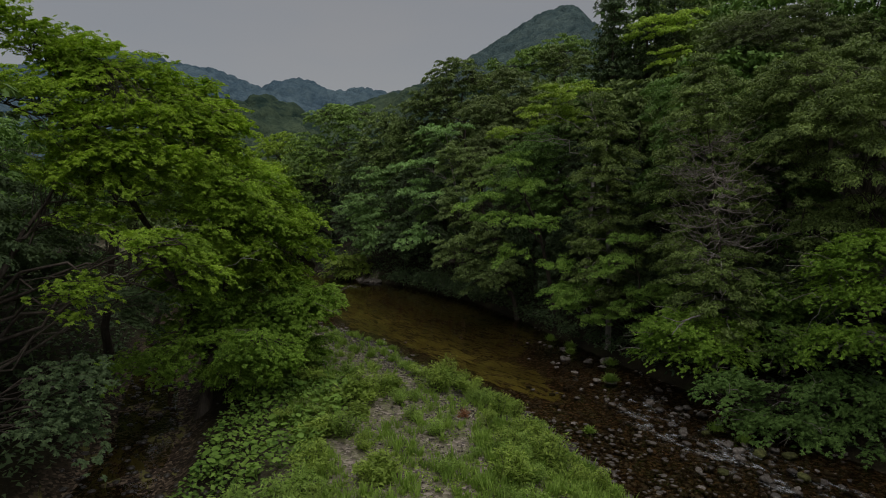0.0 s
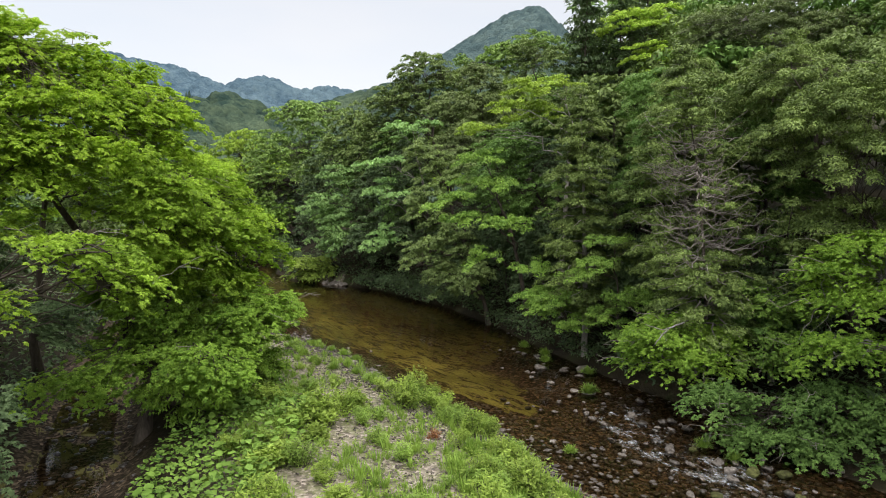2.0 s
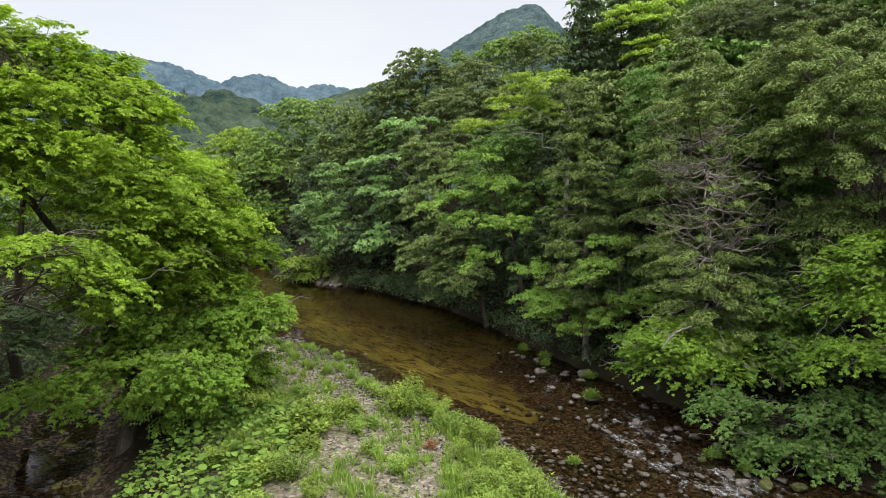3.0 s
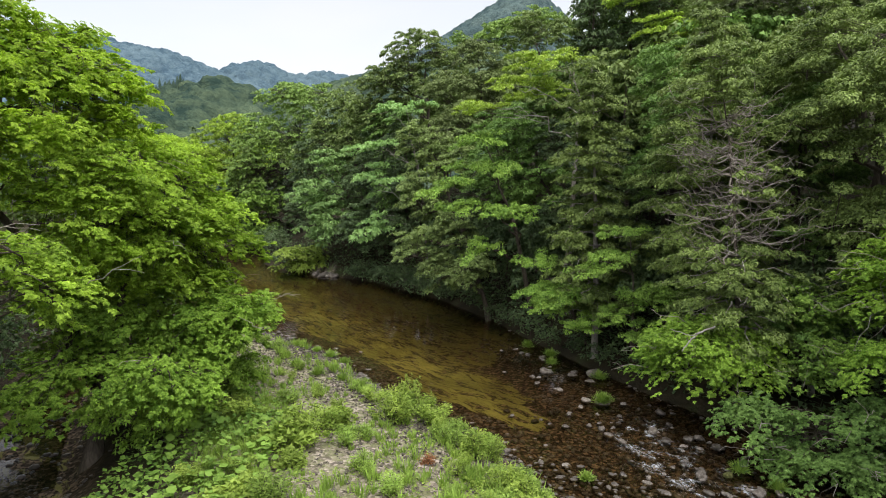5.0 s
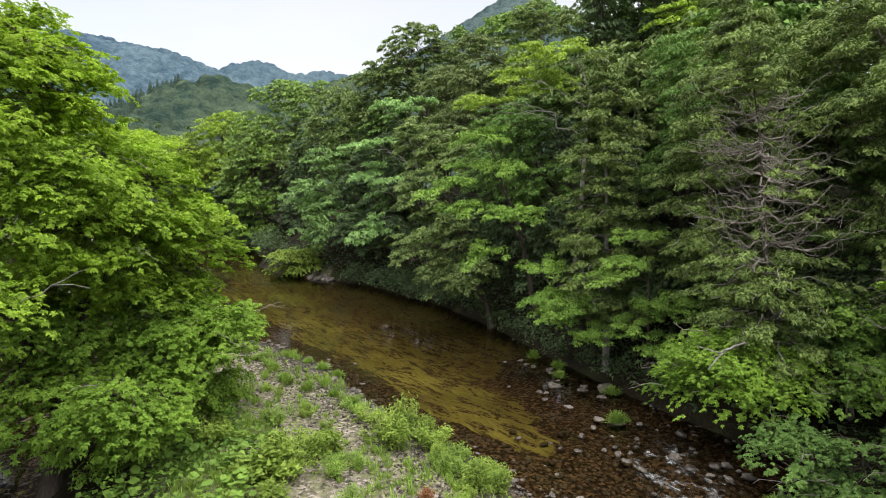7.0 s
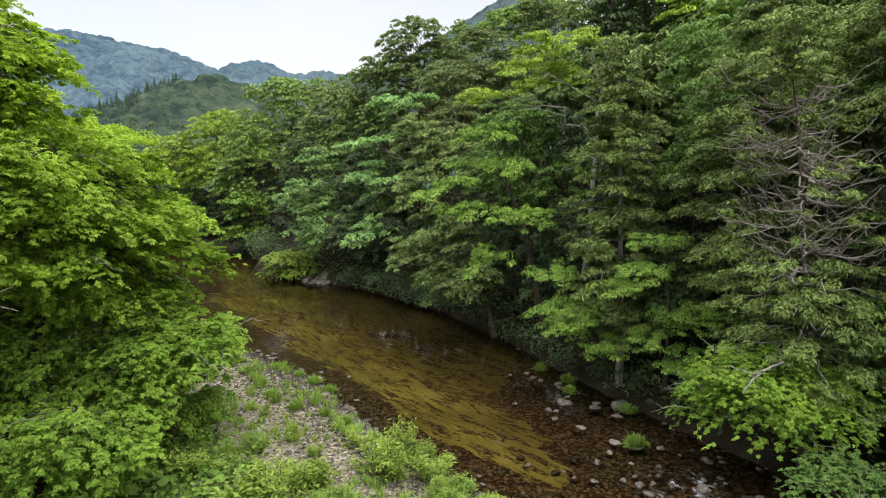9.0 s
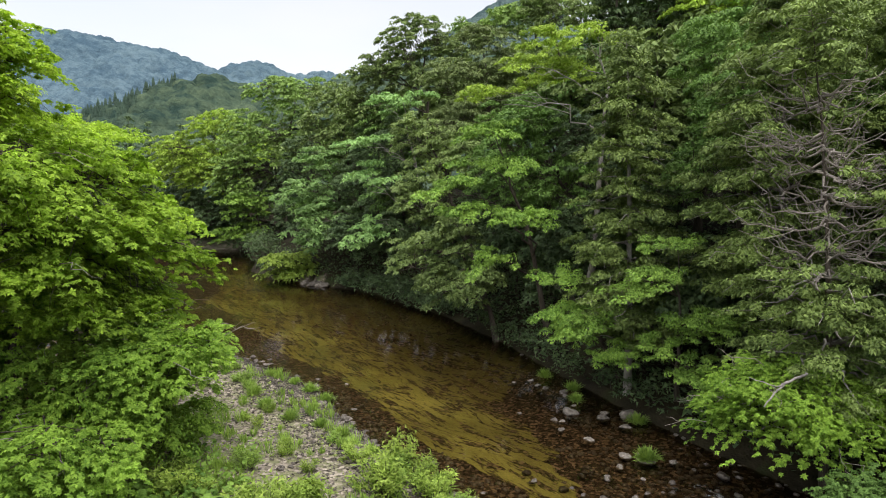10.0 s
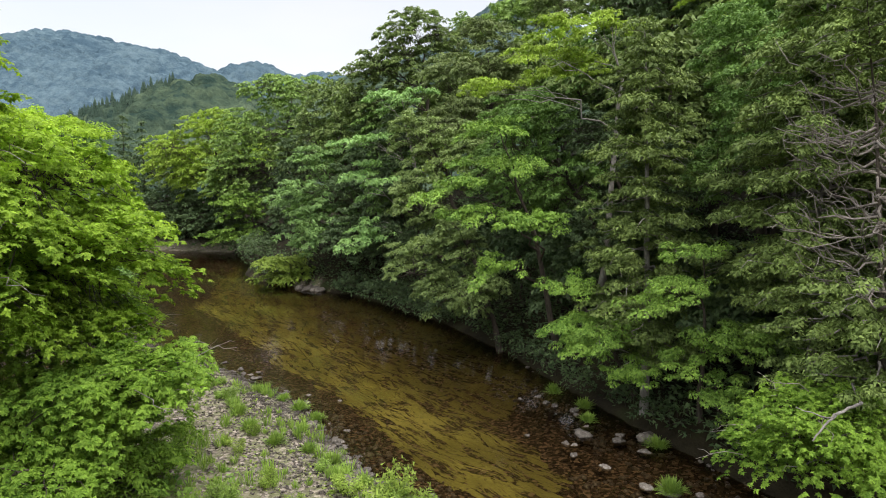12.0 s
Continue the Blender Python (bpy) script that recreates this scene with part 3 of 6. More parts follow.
wy = lines((-58, 8, 3), (8, 30, 0.15), (30, 97, 0.8))
ws = np.linspace(-0.06, 1.06, 70)
w_r, w_l = np.interp(wy, BANK_Y, BANK_R), np.interp(wy, EDGE_Y, EDGE_L)
WX = w_l[:, None] - 0.3 + ws[None, :] * (w_r - w_l + 0.6)[:, None]
WY = np.repeat(wy[:, None], len(ws), 1)
run_x = np.interp(WY, [8, 14, 16.5, 18, 20, 22, 23.5, 25.5], [11.5, 10.6, 9.8, 9.0, 8.0, 7.8, 7.8, 7.6])
run_w = np.interp(WY, [8, 14, 18, 21, 24, 26], [2.6, 2.5, 2.3, 2.0, 1.5, 0.7])
riffle = smooth(WY, 7, 12) * (1 - smooth(WY, 23.5, 26.0)) * np.exp(-((WX - run_x) / run_w) ** 4)
WZ = 0.0 + riffle * 0.035 * ripple(WX * 1.6 + WY * 0.5, WY * 0.6, 5.0, 1.0) + riffle * 0.02 * ripple(WX, WY, 11.0, 4.0)
i, j = np.meshgrid(np.arange(len(wy) - 1), np.arange(len(ws) - 1), indexing="ij")
k = len(ws)
water_faces = np.stack([i * k + j, i * k + j + 1, (i + 1) * k + j + 1, (i + 1) * k + j], -1).reshape(-1, 4)
WATER = water_material()
water = new("water", mesh_of("water", np.stack([WX, WY, WZ], -1).reshape(-1, 3), water_faces, WATER, True, (("riffle", riffle.ravel()),)))
tagged(water, "shallow clear brown river with white riffles over stones", "river", kind="structure")
cy = np.arange(-30, 46, 1.0)
cxs = np.interp(cy, CREEK_Y, CREEK_X)
CV = np.concatenate([np.stack([cxs - 1.1, cy, 0 * cy - 0.12], 1), np.stack([cxs + 1.1, cy, 0 * cy - 0.12], 1)])
q = np.arange(len(cy) - 1)
creek_water = new("water_side_channel", mesh_of("water_side_channel", CV, np.stack([q, q + len(cy), q + len(cy) + 1, q + 1], 1), WATER, True, (("riffle", np.zeros(len(CV))),)))
tagged(creek_water, "narrow dark side channel in the shade of trees", "stream", kind="structure")


# ---- far hills and mountains ----
def domes(x, y, cell, seed):
    """Heights of round crowns, one a cell, and the share of dark gaps between them."""
    best = np.zeros_like(x)
    cx, cy = np.floor(x / cell), np.floor(y / cell)
    for a in (-1, 0, 1):
        for b in (-1, 0, 1):
            i, j = cx + a, cy + b
            h = [np.modf(np.abs(np.sin(i * p + j * q + seed) * 43758.5453))[0] for p, q in ((12.99, 78.23), (39.35, 11.14), (73.16, 52.24))]
            d = np.hypot(x / cell - i - h[0], y / cell - j - h[1])
            best = np.maximum(best, np.sqrt(np.clip(1 - (d / 0.85) ** 2, 0, 1)) * (0.45 + 0.75 * h[2]))
    return best


def ridge(name, crest, run, back, mat, cell, label, seed, reach=0.75, across=420, down=190):
    """A wooded ridge that falls from its crest line towards the valley and behind, its canopy a surface of round crowns."""
    crest = np.array(crest, float)
    t = np.linspace(0, 1, len(crest))
    u = np.linspace(0, 1, across)
    line = np.stack([np.interp(u, t, crest[:, a]) for a in range(3)], 1)
    kernel = np.ones(across // 40) / (across // 40)
    line[:, 2] = np.convolve(np.pad(line[:, 2], across // 80, mode="edge"), kernel, "same")[across // 80:across // 80 + across]
    v = np.concatenate([np.linspace(-1, -0.08, 8), np.linspace(-0.06, reach, down), np.linspace(reach, 1, 8)[1:]])
    U, V = np.meshgrid(u, v)
    C = line[np.newaxis, :, :]
    X = C[..., 0] + 0 * V
    spur = 0.12 * ripple(U * 24, V * 2.0, 1.0, seed) * np.clip(V, 0, 1) * (1.2 - np.clip(V, 0, 1))
    Y = C[..., 1] - np.where(V > 0, run, back) * V
    Z = C[..., 2] * (np.cos(np.clip(np.abs(V), 0, 1) * math.pi) * 0.5 + 0.5) * (1 + spur) - 4 * (np.abs(V) > 0.98)
    rise = domes(X, Y * 1.15 + Z * 0.6, cell, seed)
    Z = Z + cell * 0.85 * rise + 0.06 * cell * ripple(X, Y + Z, 9.0 / cell, 2.0)
    i, j = np.meshgrid(np.arange(len(v) - 1), np.arange(len(u) - 1), indexing="ij")
    f = np.stack([i * len(u) + j, (i + 1) * len(u) + j, (i + 1) * len(u) + j + 1, i * len(u) + j + 1], -1).reshape(-1, 4)
    hill = new(name, mesh_of(name, np.stack([X, Y, Z], -1).reshape(-1, 3), f, mat, True))
    tagged(hill, label, "mountain", kind="structure")


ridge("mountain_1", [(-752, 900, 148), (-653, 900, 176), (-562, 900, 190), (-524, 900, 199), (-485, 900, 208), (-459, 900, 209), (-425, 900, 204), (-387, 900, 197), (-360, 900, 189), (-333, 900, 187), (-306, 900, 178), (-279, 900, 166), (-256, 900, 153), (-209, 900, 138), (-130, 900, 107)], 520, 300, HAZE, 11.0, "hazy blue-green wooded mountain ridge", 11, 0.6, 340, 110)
ridge("mountain_2", [(-374, 1000, 153), (-312, 1000, 181), (-285, 1000, 183), (-259, 1000, 191), (-232, 1000, 194), (-210, 1000, 189), (-193, 1000, 177), (-170, 1000, 174), (-135, 1000, 180), (-108, 1000, 175), (-18, 1000, 156)], 300, 260, REMOTE_HAZE, 11.0, "remote blue wooded mountain ridge", 12, 0.4, 240, 70)
ridge("mountain_3", [(-89, 600, 85), (-45, 600, 102), (-12, 600, 114), (21, 600, 132), (44, 600, 147), (71, 600, 164), (91, 600, 177), (106, 600, 182), (121, 600, 180), (134, 600, 170), (144, 600, 155), (162, 600, 131), (190, 600, 110)], 330, 260, PEAK_HAZE, 8.0, "wooded rounded mountain peak above the valley", 13, 0.5, 280, 110)
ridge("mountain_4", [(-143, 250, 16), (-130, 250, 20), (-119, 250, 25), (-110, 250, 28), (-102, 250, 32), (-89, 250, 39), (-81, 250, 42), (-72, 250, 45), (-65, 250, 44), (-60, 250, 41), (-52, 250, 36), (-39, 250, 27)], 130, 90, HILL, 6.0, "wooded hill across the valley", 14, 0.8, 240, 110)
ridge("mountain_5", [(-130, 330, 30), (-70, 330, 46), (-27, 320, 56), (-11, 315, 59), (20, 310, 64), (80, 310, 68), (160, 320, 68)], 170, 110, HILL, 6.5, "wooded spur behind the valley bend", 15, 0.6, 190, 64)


def conifer_stand(name, label, number, box, low, high, seed):
    """Small dark conifers on the far hill: narrow cones of a few whorls, one mesh."""
    rng = np.random.default_rng(seed)
    hill = bpy.data.objects["mountain_4"].data
    co = np.empty(len(hill.vertices) * 3, dtype=np.float32)
    hill.vertices.foreach_get("co", co)
    co = co.reshape(-1, 3)
    keep = co[(co[:, 0] > box[0]) & (co[:, 0] < box[1]) & (co[:, 1] > box[2]) & (co[:, 1] < box[3])]
    pick = keep[rng.integers(0, len(keep), number)]
    pieces = []
    for c in pick:
        h = rng.uniform(low, high)
        verts, faces = [], []
        for k in range(5):
            # a ragged whorl: drooping points round a short cone
            f = k / 5
            r, z0, z1 = h * 0.24 * (1 - f) + 0.12, h * (f * 0.95), h * min(f + 0.34, 1.0)
            a = np.linspace(0, 6.28, 13)[:12] + rng.uniform(0, 6.28)
            rr = r * np.where(np.arange(12) % 2, 0.62, 1.0) * rng.uniform(0.75, 1.2, 12)
            n0 = len(verts)
            verts += [(c[0] + rr[q] * math.cos(a[q]), c[1] + rr[q] * math.sin(a[q]), c[2] - 0.8 + z0 + rng.uniform(-0.1, 0.1) * h * 0.4) for q in range(12)] + [(c[0], c[1], c[2] - 0.8 + z1)]
            faces += [(n0 + q, n0 + (q + 1) % 12, n0 + 12) for q in range(12)]
        pieces.append((np.array(verts), np.array(faces)))
    tagged(new(name, mesh_of(name, *joined(pieces), FAR_CONIFER)), label, "forest", kind="stuff")


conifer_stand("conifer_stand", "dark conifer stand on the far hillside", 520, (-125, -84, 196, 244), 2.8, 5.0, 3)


# ---- trees ----
def crown_sprays(rng, lobes, number, trunk_xy, tiers, open_side):
    """Centres and outward directions of the leaf sprays: uneven masses round ellipsoid lobes, in loose level tiers, spaced so that gaps stay between them."""
    wanted, number = number, number * 3
    masses = []
    for l in lobes:
        masses.append((*l[:3], l[3] * 0.84, l[4] * 0.84, l[5] * 0.84))
        for q in range(11):
            d = rng.normal(0, 1, 3)
            d[2] = abs(d[2]) * 1.0 - 0.45
            d /= np.linalg.norm(d)
            g = rng.uniform(0.34, 0.50)
            masses.append((l[0] + d[0] * l[3] * 0.64, l[1] + d[1] * l[4] * 0.64, l[2] + d[2] * l[5] * 0.66, l[3] * g, l[4] * g, l[5] * g))
    size = np.array([(l[3] * l[4] + l[4] * l[5] + l[3] * l[5]) for l in masses])
    size[::12] *= 1.2
    pick = rng.choice(len(masses), number, p=size / size.sum())
    L = np.array(masses)[pick]
    d = rng.normal(0, 1, (number, 3))
    d /= np.linalg.norm(d, axis=1)[:, None]
    flip = (d[:, 2] < -0.3) & (rng.random(number) < 0.75)
    d[flip, 2] *= -1
    k = np.where(rng.random(number) < 0.15, rng.uniform(0.3, 0.7, number), rng.uniform(0.74, 1.04, number))
    c = L[:, :3] + d * L[:, 3:6] * k[:, None]
    gap = min(np.mean([l[5] for l in lobes]) * 0.42, 0.9)
    shift = gap * 0.8 * np.sin(2.0 * np.arctan2(d[:, 1], d[:, 0]) + L[:, 0] * 3)
    if tiers:
        c[:, 2] = np.round((c[:, 2] - shift) / gap) * gap + shift + rng.normal(0, 0.10 * gap, number)
    out = c[:, :2] - np.asarray(trunk_xy)[None] * 0.5 - L[:, :2] * 0.5
    out = out / (np.linalg.norm(out, axis=1)[:, None] + 1e-6) + rng.normal(0, 0.25, (number, 2))
    out /= np.linalg.norm(out, axis=1)[:, None] + 1e-6
    slope = np.clip(1.0 - d[:, 2], 0.15, 1.1) * tiers if tiers else np.clip(1.0 - d[:, 2], 0.15, 1.1) * 0.42
    # a tree of the forest edge carries most of its leaves on the open side
    favour = np.where(d[:, 0] * open_side[0] + d[:, 1] * open_side[1] + 0.5 * d[:, 2] > -0.25, 1.0, 0.4)
    keep, near = [0], np.full(number, 1e9)
    stretch = np.array([1, 1, 1.6 if tiers else 1.1])
    for _ in range(wanted - 1):
        near = np.minimum(near, np.sum(((c - c[keep[-1]]) * stretch) ** 2, 1))
        keep.append(int(np.argmax(near * favour * rng.uniform(0.5, 1.0, number))))
    return c[keep], np.concatenate([out, np.zeros((number, 1))], 1)[keep], slope[keep]


def grow(name, label, x, y, lobes, leaves, leaf=0.17, sprays=110, spread=0.8, cover=1.15, narrow=0.6, trunk=0.16, bark=None, seed=1, limbs=6, twigs=True,
         group="", category="tree", tiers=False, flat=0.1, tilt=0.28, at_ground=None, folded=False, domed=True, open_side=(-0.7, -0.7)):
    """A tree or shrub that stands at (x, y): trunk, limbs with their twigs, and a crown of leaf sprays on lobes (x, y, z, rx, ry, rz) in the world."""
    rng = np.random.default_rng(seed)
    bark = bark or BARK
    sprays, spread = (int(sprays * 0.8), spread * 1.2) if tiers else (int(sprays * 1.2), spread * 0.8)
    if not sprays:
        # enough sprays to clothe the lobes
        cloth = sum(l[3] * l[4] + l[4] * l[5] + l[3] * l[5] for l in lobes) * 2.9
        sprays = int(cloth * (0.92 if folded else 0.35 if tiers else 0.37) / spread ** 2) + 6
    leaf = leaf * (0.84 if folded else 0.79)
    z0 = float(height(x, y)) if at_ground is None else at_ground
    base = np.array([x, y, z0])
    thing = new(name)
    thing.empty_display_size = 0.2
    thing.location = base
    tagged(thing, label, category, group)
    lobes = [tuple(np.array(l[:3]) - base) + tuple(l[3:]) for l in lobes]
    top = max(lobes, key=lambda l: l[2] + l[5])
    head = np.array([top[0], top[1], top[2] + 0.75 * top[5]])
    t = np.linspace(0, 1, 12)
    mid = np.array([head[0] * 0.35, head[1] * 0.35, head[2] * 0.55])
    stem = ((1 - t) ** 2)[:, None] * np.array([0, 0, -0.25]) + (2 * t * (1 - t))[:, None] * mid + (t ** 2)[:, None] * head
    stem[2:-1, :2] += rng.normal(0, 0.012 * head[2], (9, 2))
    width = trunk * (1.0 - 0.93 * t) * (1 + 0.5 * np.exp(-t * 14))
    part("trunk", mesh_of("trunk", *tube(stem, width, 8), bark, True), thing)
    c, out, slope = crown_sprays(rng, lobes, sprays, head[:2] * 0.4, (0.6 if folded else 0.3) if tiers else 0, open_side)
    s = spread * rng.uniform(0.6, 1.4, sprays)
    per = np.maximum((cover * (1.75 if tiers else 2.4) * s * s / (0.5 * leaf * leaf * narrow)).astype(int), 4)
    domed = domed and not folded
    per = (per * (1.12 if tiers else 1.0) * 1.5).astype(int) if domed else per
    crown = cushions(rng, c, s, out, per, leaf, narrow, 0.3 if tiers else 0.62, slope, 14 if tiers else 8, tiers) if domed else blades(rng, c, s, out, per, leaf, narrow, flat * (0.3 if tiers else 1.0), slope, tilt, folded, tiers)
    part("crown", mesh_of("crown", *crown, leaves), thing)
    ends, starts = [], []
    for k in range(limbs):
        l = lobes[k % len(lobes)]
        a = 2.4 * k + rng.uniform(-0.4, 0.4)
        lift = rng.uniform(-0.35, 0.65)
        ends.append(np.array([l[0] + 0.75 * l[3] * math.cos(a), l[1] + 0.75 * l[4] * math.sin(a), l[2] + lift * l[5]]))
        f = np.clip((ends[-1][2] - 0.32 * np.linalg.norm(ends[-1][:2])) / max(head[2], 0.3), 0.12, 0.9)
        starts.append(f)
    E2 = np.array(ends)
    owner = np.argmin(np.linalg.norm(c[:, None] - E2[None] * np.array([1, 1, 1.0]), axis=2), axis=1)
    for k in range(limbs):
        a = np.array([np.interp(starts[k], t, stem[:, q]) for q in range(3)])
        r = float(np.interp(starts[k], t, width)) * 0.55
        p = bent(rng, a, ends[k], 8, 0.035, 0.08)
        pieces = [tube(p, np.linspace(r, r * 0.18 + 0.004, 8), 5)]
        if twigs:
            for w in np.nonzero(owner == k)[0]:
                f = rng.uniform(0.35, 1.0)
                b = np.array([np.interp(f, np.linspace(0, 1, 8), p[:, q]) for q in range(3)])
                pieces.append(tube(bent(rng, b, c[w] + out[w] * s[w] * 0.3, 5, 0.05, 0.05), np.linspace(r * 0.28 + 0.004, 0.004, 5), 3))
        part("limb", mesh_of("limb", *joined(pieces), bark, True), thing)
    if folded:
        # bare grey twigs that reach out past the leaves
        for w in rng.choice(sprays, min(12, sprays // 8), replace=False):
            reach = rng.uniform(0.3, 0.75)
            tip = c[w] + out[w] * (s[w] + reach) + np.array([0, 0, rng.uniform(-0.3, 0.35)])
            line = bent(rng, c[w], tip, 6, 0.07, 0.06)
            fork = bent(rng, line[3], line[3] + rng.normal(0, 0.22, 3) + (tip - c[w]) * 0.35, 4, 0.05)
            part("bare_twig", mesh_of("bare_twig", *joined([tube(line, np.linspace(0.011, 0.004, 6), 4), tube(fork, np.linspace(0.008, 0.004, 4), 3)]), DEAD_BARK, True), thing, "bare grey twig")
    return thing


def conifer(name, label, x, y, top, wide, leaves, low=0.2, leaf=0.2, levels=15, arms=7, spread=0.55, cover=1.0, trunk=0.2, seed=1, narrow=0.35, bark=None, round_top=0.75, group="", bare_from=0.25, bare_to=0.0, lean=(0, 0)):
    """An upright evergreen with whorls of drooping fronds. top: height of its tip; wide: radius of the widest whorl."""
    rng = np.random.default_rng(seed)
    bark = bark or BARK
    leaf = leaf * 0.85
    z0 = float(height(x, y))
    h = top - z0
    thing = new(name)
    thing.empty_display_size = 0.2
    thing.location = (x, y, z0)
    tagged(thing, label, "tree", group)
    t = np.linspace(0, 1, 10)
    stem = np.stack([lean[0] * t * t, lean[1] * t * t, -0.25 + (h + 0.1) * t], 1)
    stem[1:-1, :2] += rng.normal(0, 0.02, (8, 2))
    part("trunk", mesh_of("trunk", *tube(stem, trunk * (1 - 0.94 * t), 8), BARK if bare_to else bark, True), thing)
    cs, outs, ss = [], [], []
    for k in range(levels):
        f = low + (0.98 - low) * k / (levels - 1)
        g = (f - low) / (1 - low)
        reach = wide * max((1 - g) ** round_top, 0.06) * min(1.0, 0.65 + 2.2 * g)
        pieces = []
        z = f * h
        axis = np.array([np.interp(f, t, stem[:, 0]), np.interp(f, t, stem[:, 1]), z])
        shed = bare_from < f < bare_to
        number = max(3, int(arms * (0.6 + 0.5 * (1 - g))))
        for q in range(number):
            a = rng.uniform(0, 6.28) if q == 0 else a + 6.28 / number * rng.uniform(0.75, 1.25)
            o = np.array([math.cos(a), math.sin(a), 0])
            e = axis + o * reach * rng.uniform(0.7, 1.1) + np.array([0, 0, reach * rng.uniform(-0.25, 0.12)])
            bare = shed
            if bare:
                axis = axis + np.array([0, 0, rng.uniform(-0.25, 0.25)])
                e = axis + o * reach * rng.uniform(0.55, 1.1) + np.array([0, 0, rng.uniform(-0.2, 0.9)])
            line = bent(rng, axis, e, 7, 0.05, -0.17 if bare else 0.08)
            pieces.append(tube(line, np.linspace(0.031 if bare else 0.04 * (1.2 - g), 0.009 if bare else 0.006, 7), 5))
            if bare:
                for w in range(6):
                    b = line[2 + w % 5] + rng.normal(0, 0.02, 3)
                    tip = b + (o * rng.uniform(0.1, 0.9) + np.array([-o[1], o[0], 0]) * rng.choice([-1, 1]) * rng.uniform(0.2, 0.9) + np.array([0, 0, rng.uniform(-0.3, 0.9)])) * rng.uniform(0.4, 1.1)
                    pieces.append(tube(bent(rng, b, tip, 5, 0.07, -0.12), np.linspace(0.012, 0.006, 5), 4))
                if rng.random() < 0.15:
                    cs.append(line[4] + np.array([0, 0, 0.1]))
                    outs.append(o)
                    ss.append(spread * 0.6)
                if rng.random() < 0.62:
                    cs.append(e)
                    outs.append(o)
                    ss.append(spread * 0.75)
            if not shed:
                for u in np.arange(0.35, 1.01, max(0.2, spread * 0.75 / max(reach, 0.3))):
                    cs.append(axis + (e - axis) * u + rng.normal(0, 0.12, 3) + np.array([0, 0, 0.04]))
                    outs.append(o)
                    ss.append(spread * rng.uniform(0.6, 1.2) * (0.75 + 0.25 * u))
        part("limb", mesh_of("limb", *joined(pieces), DEAD_BARK if shed else bark, True), thing, "bare dead limb" if shed else "")
    c, o, s = np.array(cs), np.array(outs), np.array(ss)
    per = np.maximum((cover * 2.7 * s * s / (0.5 * leaf * leaf * narrow)).astype(int), 4)
    part("crown", mesh_of("crown", *cushions(rng, c, s, o, per, leaf, narrow, 0.5, np.full(len(s), 0.25)), leaves), thing)
    return thing


RIVER_TREES, SLOPE, BAR = "trees along the wooded bank", "forest on the slopes", "plants on the gravel bar"

# the wooded bank, from the near bend to the far one
grow("maple_tree", "maple with pale tiered sprays leaning over the river", 15.0, 19.0, [(13.7, 19.6, 4.9, 1.3, 1.2, 0.7), (13.6, 20.0, 5.7, 1.5, 1.4, 0.5), (13.4, 19.0, 3.4, 1.4, 1.3, 0.5), (14.5, 19.5, 6.6, 1.3, 1.2, 0.5)], SPRING, 0.1, 0, 0.5, 1.15, 0.55, 0.18, GREY_BARK, seed=21, limbs=7, tiers=True, folded=True, group=RIVER_TREES)
grow("maple_tree", "low maple with mid-green flat sprays hanging over the water", 13.4, 19.9, [(10.3, 20.2, 1.4, 1.1, 1.0, 0.5), (11.1, 19.6, 0.7, 1.2, 1.1, 0.5), (12.7, 19.2, 1.7, 1.2, 1.0, 0.5), (12.3, 18.8, 0.6, 0.9, 0.8, 0.5), (13.9, 18.4, 1.1, 1.0, 0.9, 0.5), (13.5, 18.2, 1.0, 0.7, 0.8, 0.5), (13.5, 17.6, 0.1, 0.6, 0.8, 0.5), (13.5, 18.6, 1.9, 0.8, 0.8, 0.5)], GREEN, 0.1, 0, 0.5, 1.15, 0.55, 0.11, seed=22, limbs=7, tiers=True, folded=True, group=RIVER_TREES)
grow("maple_tree", "bright yellow-green maple with a crooked pale bough over the river", 11.6, 24.9, [(9.8, 23.2, 3.0, 1.5, 1.4, 0.7), (10.4, 22.4, 2.2, 1.1, 1.0, 0.5), (8.8, 23.4, 2.1, 0.9, 0.8, 0.5), (11.3, 22.8, 2.7, 0.9, 0.8, 0.6)], SPRING, 0.1, 0, 0.5, 1.15, 0.55, 0.11, GREY_BARK, seed=23, limbs=7, tiers=True, folded=True, group=RIVER_TREES)
grow("maple_tree", "small pale maple spray beside the bright one", 13.2, 22.6, [(12.8, 22.5, 4.5, 1.0, 0.9, 0.6), (13.4, 22.0, 3.9, 1.0, 0.9, 0.6), (12.5, 21.5, 2.3, 0.8, 0.8, 0.5), (12.9, 21.6, 3.1, 0.8, 0.8, 0.5)], FRESH, 0.1, 0, 0.5, 1.15, 0.55, 0.1, GREY_BARK, seed=20, limbs=7, tiers=True, folded=True, group=RIVER_TREES)
grow("broadleaf_tree", "tall olive-green broadleaf tree with dense clumped foliage", 16.5, 22.8, [(15.1, 22.0, 9.6, 2.9, 3.0, 3.2), (15.8, 22.6, 5.6, 2.8, 2.8, 2.6), (14.7, 24.8, 12.0, 2.6, 2.4, 2.0)], CYPRESS, 0.12, 0, 0.78, 1.15, 0.55, 0.22, seed=24, limbs=8, group=RIVER_TREES)
